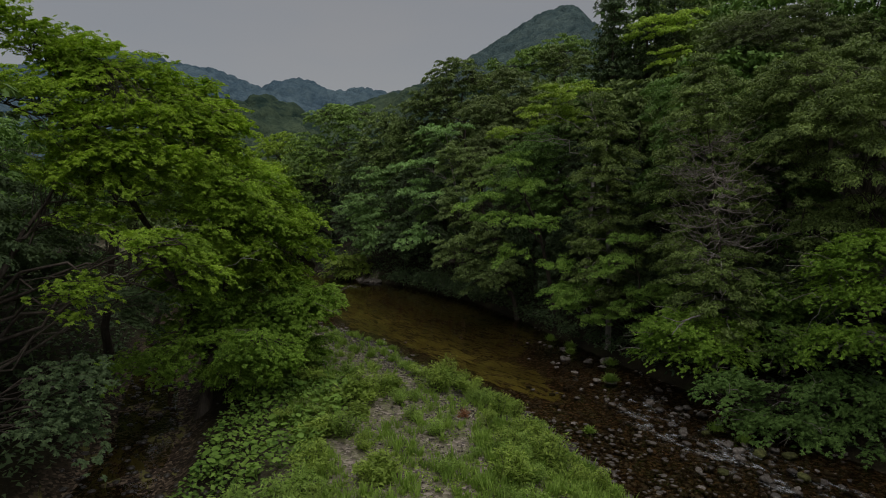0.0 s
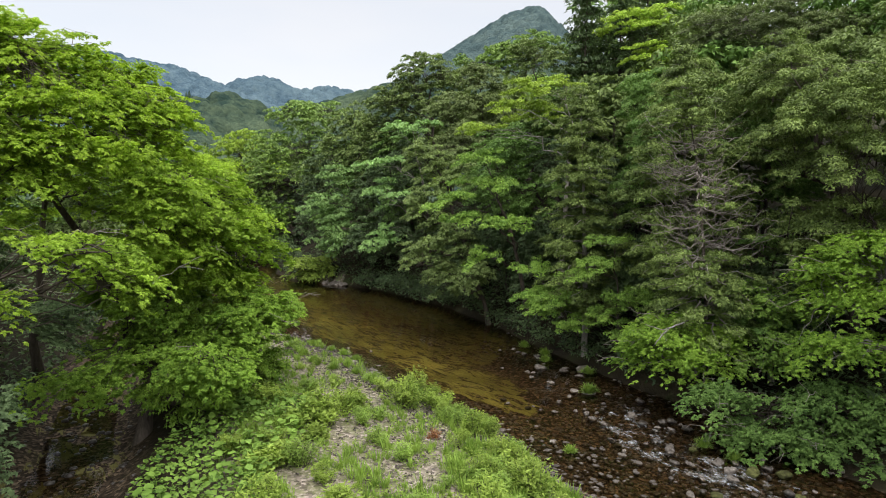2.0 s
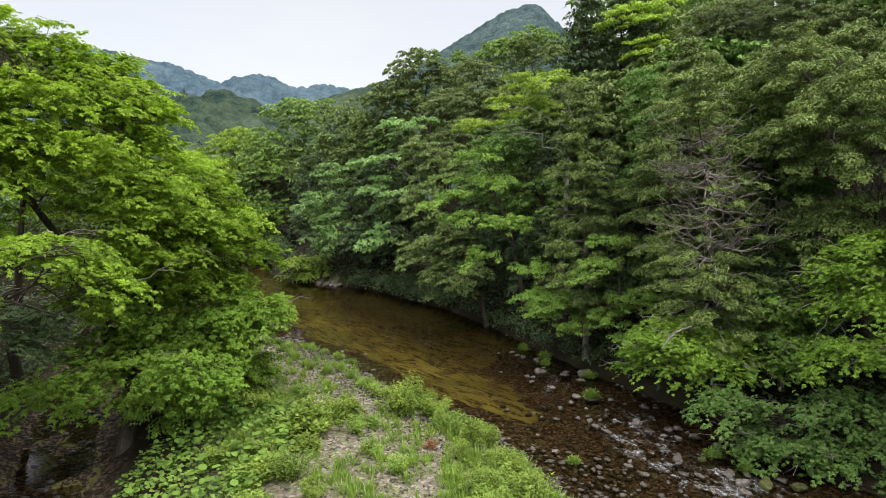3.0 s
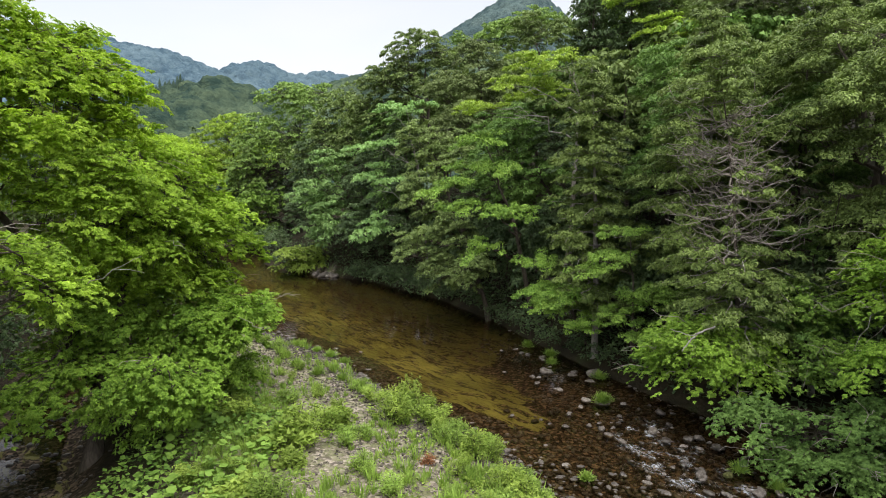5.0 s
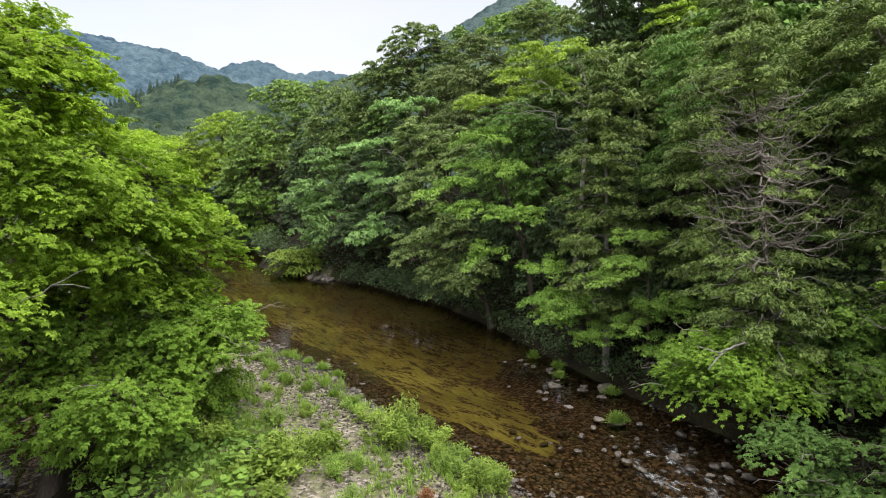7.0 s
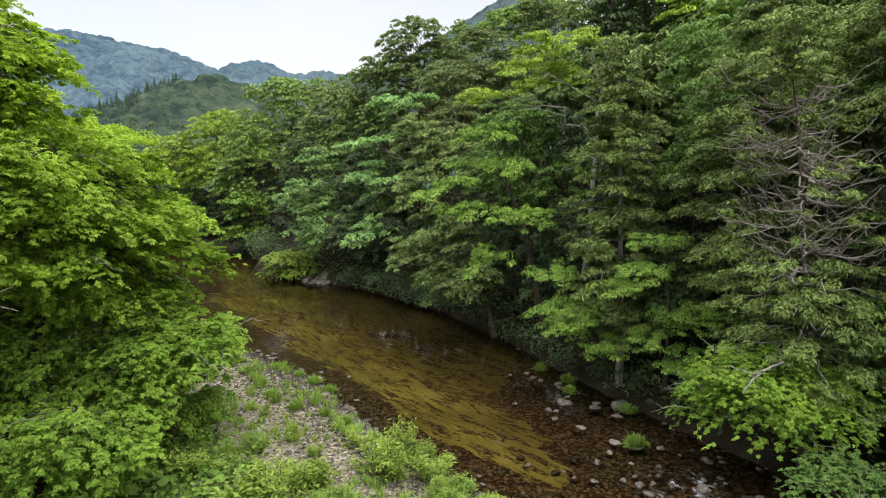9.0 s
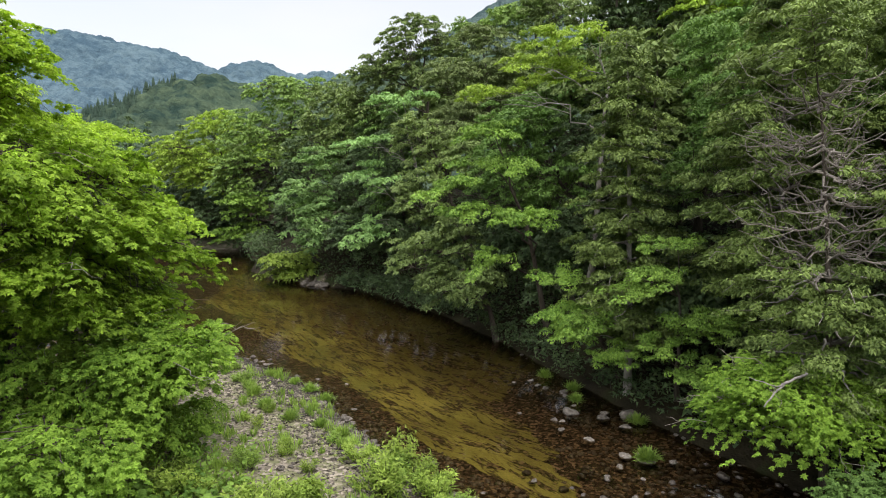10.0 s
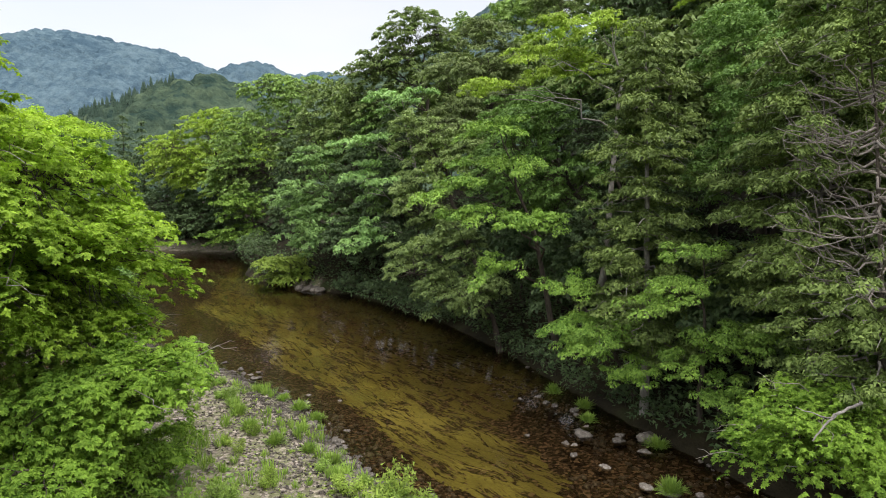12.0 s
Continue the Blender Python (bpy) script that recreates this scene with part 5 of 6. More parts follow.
# dark leaves here supply the shade of the hollow over the channel
grow("spreading_tree", "low boughs over the side channel, shade in their leaf colour", -13.0, 12.4, [(-9.1, 14.0, 3.6, 0.6, 0.8, 0.5), (-8.8, 13.4, 2.8, 0.5, 0.8, 0.5), (-9.3, 17.5, 4.8, 0.9, 0.8, 0.5)], DARK, 0.11, 0, 0.5, 1.15, 0.55, 0.1, seed=77, limbs=6, tiers=True, folded=True, group=LEFT, open_side=(0.8, -0.6))
grow("spreading_tree", "yellow-green broadleaf tree farther along the bar", -10.5, 29.0, [(-9.1, 27.0, 8.3, 1.8, 1.6, 1.6), (-10.1, 28.0, 9.3, 1.4, 1.2, 0.8), (-8.8, 28.0, 5.8, 1.6, 1.5, 1.2)], LIME, 0.12, 0, 0.64, 1.15, 0.55, 0.2, seed=55, limbs=8, tiers=True, group=LEFT, open_side=(0.8, -0.6))
grow("spreading_tree", "yellow-green tree at the head of the side channel", -14.6, 25.5, [(-12.9, 25.5, 11.4, 2.3, 2.0, 1.9), (-10.5, 24.5, 10.6, 1.4, 1.3, 1.0), (-12.9, 25.5, 8.5, 2.3, 2.1, 1.5)], LIME, 0.14, 0, 0.63, 1.15, 0.55, 0.2, seed=62, limbs=7, tiers=True, group=LEFT, open_side=(0.8, -0.6))
grow("spreading_tree", "dark green tree rising beyond the side channel", -16.5, 33.0, [(-12.6, 33.0, 9.1, 1.6, 1.5, 1.0), (-12.0, 34.0, 8.8, 1.3, 1.2, 0.9), (-12.7, 33.0, 8.0, 1.9, 1.7, 1.2)], GREEN, 0.148, 0, 0.53, 1.15, 0.55, 0.2, seed=69, limbs=7, group=LEFT, open_side=(0.8, -0.6))
grow("shrub", "leafy green shrub at the edge of the gravel", -7.6, 24.6, [(-6.8, 25.2, 1.5, 1.8, 2.2, 1.3), (-7.4, 21.6, 1.5, 1.5, 1.9, 1.2)], SPRING, 0.12, 0, 0.62, 1.1, 0.6, 0.07, seed=54, limbs=6, category="shrub", group=LEFT, open_side=(0.8, -0.6))
# leaf colour darkened to give the hollow behind the boughs its shade
grow("spreading_tree", "broadleaf tree across the side channel, leaves darkened for shade", -15.5, 16.5, [(-14.2, 15.8, 6.4, 2.6, 3.2, 3.2), (-14.6, 19.6, 5.0, 2.6, 3.0, 3.2)], DARK, 0.16, 110, 0.85, 1.0, 0.6, 0.2, seed=61, limbs=7, tiers=True, group=LEFT, open_side=(0.8, -0.6))
# out of view; the last three lobes are added to shade the channel
grow("spreading_tree", "tall green tree across the side channel, unseen crown added for shade", -18.5, 12.0, [(-17.0, 11.5, 7.5, 3.2, 3.4, 3.6), (-18.5, 7.5, 7.0, 3.2, 3.4, 3.6), (-19.5, 16.0, 8.0, 3.2, 3.4, 3.6), (-12.4, 11.6, 9.8, 2.6, 2.8, 1.4), (-11.2, 8.4, 9.8, 2.6, 2.8, 1.4), (-14.0, 8.6, 8.6, 2.4, 2.8, 2.4)], GREEN, 0.26, 190, 1.0, 0.95, 0.6, 0.22, seed=63, limbs=7, tiers=True, group=LEFT, open_side=(0.8, -0.6))
grow("spreading_tree", "broad dark green tree behind the side channel", -19.5, 23.0, [(-18.2, 22.0, 7.5, 3.2, 3.6, 3.6), (-18.8, 28.0, 7.5, 3.2, 3.6, 3.6)], GREEN, 0.26, 90, 1.0, 0.95, 0.6, 0.22, seed=64, limbs=6, tiers=True, group=LEFT, open_side=(0.8, -0.6))



# ---- the forest on the slopes behind: a few trees, repeated ----
def template(kind, seed):
    if kind == "conifer":
        return conifer("conifer_tree", "tall dark conifer on the wooded slope", 60 + seed, -40, float(height(60 + seed, -40)) + 12, 2.6, DARK, 0.15, 0.4, 12, 7, 0.75, 0.75, 0.2, seed, 0.5, None, 0.7, SLOPE)
    mats = {"green": GREEN, "olive": OLIVE, "lime": LIME, "dark": DARK}
    x, y = 60 + seed * 1.0, -40
    z = float(height(x, y))
    rng = np.random.default_rng(seed)
    lobes = [(x + rng.uniform(-1, 1), y + rng.uniform(-1, 1), z + 8.6, 3.0, 3.0, 2.6), (x + rng.uniform(-1.2, 1.2), y + rng.uniform(-1.2, 1.2), z + 5.6, 2.9, 2.9, 2.4)]
    return grow("forest_tree", "%s broadleaf tree in the slope forest" % {"green": "mid-green", "olive": "olive-green", "lime": "yellow-green", "dark": "dark green"}[kind], x, y, lobes, mats[kind],
                0.62, 62, 1.1, 0.66, 0.58, 0.17, None, seed, 4, False, SLOPE)


kinds = ["green", "olive", "dark", "conifer", "lime", "olive"]
stock = [template(k, 70 + q) for q, k in enumerate(kinds)]
for q, (mat, word) in enumerate(((OLIVE, "olive"), (GREEN, "leafy green"))):
    x, y = 70.0 + q, -40.0
    z = float(height(x, y))
    stock.append(grow("slope_tree", word + " broadleaf tree with a full crown on the slope", x, y, [(x - 0.6, y, z + 8.4, 2.8, 2.8, 2.6), (x + 0.7, y + 0.4, z + 5.4, 2.7, 2.7, 2.4)], mat, 0.33, 100, 0.85, 0.72, 0.58, 0.17, None, 90 + q, 5, False, SLOPE))
for q, (x, y, top, wide) in enumerate([(11.3, 40.6, 21.6, 2.2), (13.6, 40.8, 23.6, 2.4), (16.2, 43.0, 25.0, 2.5), (12.2, 44.6, 23.4, 2.3)]):
    conifer("conifer_tree", "tall dense dark conifer on the wooded slope", x, y, top, wide, DARK, 0.12, 0.33, 22, 9, 0.62, 0.8, 0.22, 95 + q, 0.45, None, 0.42, SLOPE)
rng = np.random.default_rng(5)
spots = []


def try_spot(x, y, gap):
    if all((x - a) ** 2 + (y - b) ** 2 > gap * gap for a, b in spots):
        spots.append((x, y))
        return True
    return False


def forest(number, box, test, choose, low, high, gap=3.4):
    made = 0
    for _ in range(number * 12):
        if made >= number:
            break
        x, y = rng.uniform(box[0], box[1]), rng.uniform(box[2], box[3])
        if not test(x, y) or not try_spot(x, y, gap):
            continue
        made += 1
        k = choose[int(rng.integers(len(choose)))]
        g = rng.uniform(low, high)
        copy_thing(stock[k], Matrix.Translation((x, y, float(height(x, y)) - 0.1)) @ Matrix.Rotation(rng.uniform(0, 6.28), 4, "Z") @ Matrix.Diagonal((g * rng.uniform(0.9, 1.15), g * rng.uniform(0.9, 1.15), g, 1)))


def right_of(a, b):
    return lambda x, y: a < x - np.interp(y, BANK_Y, BANK_R) < b


def left_of(a, b):
    return lambda x, y: a < min(np.interp(y, EDGE_Y, EDGE_L), np.interp(y, CREEK_Y, CREEK_X)) - x < b


# named places on the slope: stock number, x, y, scale
for k, x, y, g in [(6, 19.0, 35.5, 1.2), (7, 22.5, 32, 1.25), (7, 16.4, 33.5, 1.1), (6, 12.6, 37.4, 1.1), (6, 17.0, 38.0, 1.3), (7, 21.0, 40.0, 1.35), (6, 16.0, 28.4, 1.0), (7, 23.0, 27.0, 1.2), (6, 22.6, 21.0, 1.15), (7, 11.6, 41.0, 1.1),
                   (1, 8.2, 52, 1.15), (1, 5.6, 54, 1.1), (6, 18.6, 45.0, 1.45), (7, 21.5, 47.0, 1.5), (0, 16.0, 52.0, 1.4), (1, 20.0, 54.0, 1.5),
                   (6, -22.5, 44, 1.1), (7, -25.5, 50, 1.15), (2, -24.5, 38, 1.1), (0, -29.5, 56, 1.15), (4, -27.0, 61, 1.0), (1, -34, 62, 1.15), (3, -36, 97, 1.0), (3, -39.5, 99, 1.05), (3, -33, 101, 0.95), (0, -43, 97, 1.0), (2, -47, 101, 1.05), (4, -30, 96, 0.8), (3, -51, 99, 1.1), (1, -38, 67.5, 0.95)]:
    spots.append((x, y))
    copy_thing(stock[k], Matrix.Translation((x, y, float(height(x, y)) - 0.1)) @ Matrix.Rotation(k + x, 4, "Z") @ Matrix.Diagonal((g, g, g, 1)))
forest(34, (-16, 46, 10, 78), lambda x, y: right_of(5.5, 34)(x, y) and (y > 50 or x - np.interp(y, BANK_Y, BANK_R) > 12), [0, 1, 1, 2, 5, 0, 2], 0.75, 1.05)
forest(20, (-40, 10, 88, 128), lambda x, y: y > 92 + 0.25 * (x + 20), [0, 1, 2, 4, 5], 0.7, 0.95, 4.5)
forest(36, (-75, -13, 4, 92), left_of(3.5, 45), [0, 1, 2, 0, 4, 3], 0.7, 1.0, 4.0)
# the stock itself joins the forest
for q, ob in enumerate(stock):
    x, y = [(30, 22), (33, 30), (31, 38), (28, 44), (26, 52), (24, 14), (25, 18), (26, 36)][q]
    ob.location = (x, y, float(height(x, y)) - 0.1)

# young trees that close the far shore of the pool
for q, (x, y, s) in enumerate([(-14.6, 40.5, 1.0), (-17.4, 44.0, 1.1), (-19.2, 48.5, 1.0), (-20.6, 52.5, 1.1), (-22.6, 57.0, 1.1), (-25.6, 62.0, 1.2), (-13.0, 36.0, 0.9)]):
    z = float(height(x, y))
    grow("young_tree", "leafy green young tree on the low far shore", x, y, [(x + 0.3, y - 0.2, z + 1.9 * s, 1.9 * s, 1.9 * s, 1.8 * s)], (GREEN, SPRING, FRESH)[q % 3], 0.22, 50, 0.75, 0.8, 0.58, 0.07, None, 140 + q, 4, group="young trees on the far shore")
# low plants that cover the floor of the slope, its shade put into their dark colour
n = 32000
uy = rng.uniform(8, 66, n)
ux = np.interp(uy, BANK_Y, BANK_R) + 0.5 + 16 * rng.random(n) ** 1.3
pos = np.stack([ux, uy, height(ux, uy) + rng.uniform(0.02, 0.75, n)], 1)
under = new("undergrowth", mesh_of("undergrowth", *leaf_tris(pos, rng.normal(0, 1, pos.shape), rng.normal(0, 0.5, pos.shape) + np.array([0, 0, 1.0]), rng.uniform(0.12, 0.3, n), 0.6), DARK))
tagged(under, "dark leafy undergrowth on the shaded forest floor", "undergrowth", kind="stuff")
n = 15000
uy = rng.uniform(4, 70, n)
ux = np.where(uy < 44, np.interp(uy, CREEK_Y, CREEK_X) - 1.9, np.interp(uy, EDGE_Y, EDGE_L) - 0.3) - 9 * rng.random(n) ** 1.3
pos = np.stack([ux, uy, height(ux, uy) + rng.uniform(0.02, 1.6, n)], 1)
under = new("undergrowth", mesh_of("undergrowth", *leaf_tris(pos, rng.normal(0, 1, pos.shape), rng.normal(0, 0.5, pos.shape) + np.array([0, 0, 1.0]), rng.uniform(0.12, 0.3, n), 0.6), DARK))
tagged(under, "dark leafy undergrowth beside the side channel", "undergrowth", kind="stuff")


# ---- bank shrubs under the trees ----
def small_shrub(label, mat, seed, leaf, tall, wide, name="shrub", group=BAR, number=17):
    x, y = 40.0 + seed, -45.0
    z = float(height(x, y))
    return grow(name, label, x, y, [(x, y, z + tall * 0.55, wide, wide, tall * 0.45)], mat, leaf, number, wide * 0.36, 0.5 if group == BAR else 0.5, 0.42, 0.02, None, seed, 4, True, group, "shrub", False, 0.45, 0.6, domed=False)


def set_down(ob, x, y, g=1.0, turn=0.0, sink=0.03, wide=1.0):
    return Matrix.Translation((x, y, float(height(x, y)) - sink)) @ Matrix.Rotation(turn, 4, "Z") @ Matrix.Diagonal((g * wide, g * wide, g, 1))


rng = np.random.default_rng(17)
# both shrubs take the dark leaf colour in place of the undercut's shade
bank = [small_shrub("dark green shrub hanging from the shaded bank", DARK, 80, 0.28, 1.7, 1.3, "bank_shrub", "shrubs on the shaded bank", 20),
        small_shrub("leafy shrub at the foot of the trees, darkened for shade", DARK, 81, 0.26, 1.5, 1.3, "bank_shrub", "shrubs on the shaded bank", 20)]
for n, y in enumerate(np.concatenate([np.arange(27.0, 56, 2.0), np.arange(18.0, 46, 3.4)])):
    x = np.interp(y, BANK_Y, BANK_R) + (rng.uniform(0.3, 0.9) if n < 15 else rng.uniform(2.2, 3.4))
    ob = bank[n % 2]
    m = set_down(ob, x, y, rng.uniform(0.7, 1.15) * (1.0 + (n >= 15) * 0.5), rng.uniform(0, 6.28))
    if n < 2:
        ob.matrix_basis = m
    else:
        copy_thing(ob, m)

for n in range(14):
    y = 45.0 + 10.5 * (n + rng.random()) / 14
    copy_thing(bank[n % 2], set_down(None, np.interp(y, BANK_Y, BANK_R) + rng.uniform(0.0, 0.6), y, rng.uniform(1.0, 1.5), rng.uniform(0, 6.28)))
for n in range(16):
    # a hedge of shrubs behind the pale strand at the bend
    x = -37.0 + 18.0 * n / 15 + rng.uniform(-0.4, 0.4)
    y = np.interp(-x, [18, 22, 32, 50], [80, 85, 88, 91]) + rng.uniform(4.6, 6.2)
    copy_thing(bank[n % 2], set_down(None, x, y, rng.uniform(1.6, 2.4), rng.uniform(0, 6.28)))
for n, (x, y) in enumerate([(-16.0, 77.6), (-17.4, 80.2), (-15.2, 75.0), (-14.6, 71.6), (-13.8, 67.4), (-18.6, 82.4), (-20.2, 84.2), (-14.9, 73.2)]):
    copy_thing(bank[n % 2], set_down(None, x, y, 1.7 + 0.1 * (n % 4), n * 1.3))

# ---- the gravel bar: shrubs, herbs, grass ----
def bar_shrub(label, mat, seed, tall, wide, leaf, stems=16, narrow=0.4):
    """A low shrub of upright stems that fan out from one root, leafy along their upper part."""
    r = np.random.default_rng(seed)
    thing = new("shrub")
    thing.empty_display_size = 0.2
    tagged(thing, label, "shrub", BAR)
    wood, tips, ways = [], [], []
    for q in range(stems):
        az, out = r.uniform(0, 6.28), wide * math.sqrt(r.uniform(0.02, 1.0))
        tip = np.array([out * math.cos(az), out * math.sin(az), tall * r.uniform(0.65, 1.05) * (1 - 0.35 * (out / wide) ** 2)])
        line = bent(r, np.array([0.06 * math.cos(az), 0.06 * math.sin(az), -0.04]), tip, 6, 0.04, 0.08)
        wood.append(tube(line, np.linspace(0.009, 0.003, 6), 3))
        for u in np.linspace(0.3, 1.0, 9):
            p = np.array([np.interp(u * 5, np.arange(6), line[:, k]) for k in range(3)])
            for w in range(7):
                tips.append(p + r.normal(0, 0.055 + 0.05 * (1 - u), 3))
                ways.append((tip - line[0]) / np.linalg.norm(tip) * 0.5 + r.normal(0, 0.6, 3))
    part("stem", mesh_of("stem", *joined(wood), BARK, True), thing)
    tips, ways = np.array(tips), np.array(ways)
    part("foliage", mesh_of("foliage", *leaf_tris(tips, ways, r.normal(0, 0.5, tips.shape) + np.array([0, 0, 0.8]), leaf * r.uniform(0.7, 1.3, len(tips)), narrow), mat), thing)
    return thing


shrubs = [bar_shrub("light-green willow shrub on the gravel", HERB, 84, 0.95, 0.5, 0.085, 20), bar_shrub("feathery yellow-green shrub on the gravel", GRASS, 85, 0.8, 0.46, 0.085, 20, 0.28),
          bar_shrub("small leafy herb among the pebbles", HERB, 86, 0.36, 0.34, 0.075, 12, 0.5), bar_shrub("fresh green shrub at the water's edge", HERB, 87, 0.9, 0.52, 0.09, 22),
          bar_shrub("broad-leaved green herb beside the gravel", HERB, 89, 0.5, 0.42, 0.10, 14, 0.55)]
spots_bar = [(0.25, 24.7, 3, 1.35), (0.6, 24.3, 0, 1.0), (-0.1, 24.2, 1, 1.1), (1.0, 23.6, 0, 1.05), (-0.3, 23.4, 3, 0.9), (-2.0, 22.7, 4, 1.25), (-2.4, 22.3, 0, 1.0), (-3.3, 21.2, 4, 1.3), (-2.8, 21.4, 3, 1.0)]
for n in range(52):
    # a dense belt along the near waterline, thinning out where the bar widens
    y = 12.8 + 10.8 * rng.random() ** 1.1
    belt = np.interp(y, [13, 17, 20, 23, 25], [4.6, 3.5, 2.0, 1.1, 0.8])
    spots_bar.append((np.interp(y, EDGE_Y, EDGE_L) - 0.25 - belt * rng.random() ** 1.2, y, rng.choice([0, 1, 3, 1, 1, 2, 2]), rng.uniform(0.35, 0.9)))
for n in range(24):
    y = rng.uniform(13, 23.6)
    spots_bar.append((rng.uniform(-5.8, -2.6) if y > 18 else rng.uniform(-5.6, -1.6), y, rng.choice([4, 2, 0, 4, 1]), rng.uniform(0.6, 1.1)))
for n in range(40):
    y = rng.uniform(24, 36)
    spots_bar.append((np.interp(y, EDGE_Y, EDGE_L) - rng.uniform(1.3, 5.0), y, rng.choice([2, 1, 2, 0]), rng.uniform(0.35, 0.7)))
for n in range(12):
    spots_bar.append((rng.uniform(-2.2, 0.2), rng.uniform(14, 23), rng.choice([2, 2, 1]), rng.uniform(0.4, 0.8)))
used = set()
for x, y, k, g in spots_bar:
    m = set_down(None, x, y, g, rng.uniform(0, 6.28), 0.02, rng.uniform(0.9, 1.25))
    if k in used:
        copy_thing(shrubs[k], m)
    else:
        used.add(k)
        shrubs[k].matrix_basis = m
rust = bar_shrub("small shrub with rusty red leaves", RUST, 88, 0.3, 0.2, 0.075, 7)
rust.matrix_basis = set_down(rust, 0.7, 20.2, 0.9)


def grass_blades(rng, x, y, z, number, tall, lean, dome=False):
    """Blades that fan out from the points (x, y, z)."""
    which = np.repeat(np.arange(len(x)), number)
    m = len(which)
    a = rng.uniform(0, 6.28, m)
    d = np.stack([np.cos(a), np.sin(a), np.zeros(m)], 1)
    h = tall[which] * rng.uniform(0.5, 1.1, m)
    root = np.stack([x[which], y[which], z[which] - 0.02], 1) + d * (rng.uniform(0, 0.35, m) * tall[which])[:, None]
    tip = root + d * (h * lean * rng.uniform(0.2, 1.2, m))[:, None] + np.array([0, 0, 1.0]) * h[:, None]
    if dome:
        rise = rng.uniform(0.15, 1.5, m)
        tip = root + h[:, None] * (d * np.cos(rise)[:, None] + np.array([0, 0, 1.0]) * np.sin(rise)[:, None])
    side = np.stack([-d[:, 1], d[:, 0], np.zeros(m)], 1) * 0.014
    mid = root * 0.45 + tip * 0.55 + np.array([0, 0, 1.0]) * (h * 0.10)[:, None]
    v = np.stack([root - side * 0.7, mid - side, tip, mid + side], 1).reshape(-1, 3)
    return v, np.arange(m * 4, dtype=np.int32).reshape(-1, 4)


def cover_of(x, y):
    """How thickly the bar is overgrown, 0 to 1: the belt by the water, the shaded edge, bare gravel between."""
    e = np.interp(y, EDGE_Y, EDGE_L) - x
    belt = np.interp(y, [13, 17, 20, 23, 25.5, 27], [4.8, 3.7, 2.0, 1.2, 0.8, 0.0])
    water_side = smooth(belt - e, -0.3, 0.6) * smooth(e, 0.1, 0.5)
    shade_side = smooth(-3.4 - x - 0.55 * np.clip(y - 24, 0, 20), 0.0, 1.6)
    return np.clip(water_side + shade_side, 0, 1) * smooth(ripple(x, y, 1.9, 7.0), -0.5, 0.5) + np.interp(y, [14, 17, 20, 26], [0.62, 0.44, 0.24, 0.12]) * (ripple(x, y, 1.5, 3.0) > -0.3)


n = 4400
gy_ = 12 + 26 * rng.random(n) ** 1.1
gx_ = np.interp(gy_, EDGE_Y, EDGE_L) - 0.2 - 8.5 * rng.random(n)
ok = (gx_ > np.interp(gy_, CREEK_Y, CREEK_X) + 2.6) & (rng.random(n) < cover_of(gx_, gy_) * 0.9)
gx_, gy_ = gx_[ok], gy_[ok]
tall = rng.uniform(0.16, 0.46, len(gx_))
grass = new("grass", mesh_of("grass", *grass_blades(rng, gx_, gy_, height(gx_, gy_), 30, tall, 0.55), GRASS))
tagged(grass, "light green grass tufts scattered on the gravel bar", "grass", kind="stuff")

# herbs low on the gravel
n = 16000
hy = 12 + 26 * rng.random(n) ** 1.15
hx = np.interp(hy, EDGE_Y, EDGE_L) - 0.3 - 8.5 * rng.random(n)
ok = (hx > np.interp(hy, CREEK_Y, CREEK_X) + 2.4) & (rng.random(n) < cover_of(hx, hy) * 0.55)
hx, hy = np.repeat(hx[ok], 6), np.repeat(hy[ok], 6)
hx, hy = hx + rng.normal(0, 0.08, len(hx)), hy + rng.normal(0, 0.08, len(hy))
pos = np.stack([hx, hy, height(hx, hy) + rng.uniform(0.02, 0.22, len(hx))], 1)
nr = rng.normal(0, 0.45, pos.shape) + np.array([0, 0, 1.0])
herbs = new("ground_herbs", mesh_of("ground_herbs", *leaf_quads(rng, pos, rng.normal(0, 1, pos.shape), nr, rng.uniform(0.05, 0.12, len(hx)), 0.55), HERB))
tagged(herbs, "low leafy weeds between the pebbles", "weeds", kind="stuff")


def round_leaf(size, seed):
    """A kidney-shaped, slightly cupped leaf on its stalk."""
    r = np.random.default_rng(seed)
    k = 12
    a = np.linspace(0.35, 2 * math.pi - 0.35, k)
    rad = size * (1 + 0.07 * np.sin(a * 5 + seed))
    ring = np.stack([rad * np.cos(a + math.pi), rad * np.sin(a + math.pi), 0.10 * size * np.sin(a * 3) + 0.12 * size], 1)
    v = np.concatenate([[[0, 0, 0]], ring, [[0.01, 0, 0], [-0.01, 0.01, 0], [-0.01, -0.01, 0]]])
    f = [[0, i + 1, i + 2] for i in range(k - 1)] + [[0, k, 1]]
    return mesh_of("leaf", v, np.array(f), FRESH, True)


leaf_meshes = [round_leaf(s, q) for q, s in enumerate((0.10, 0.125, 0.085))]


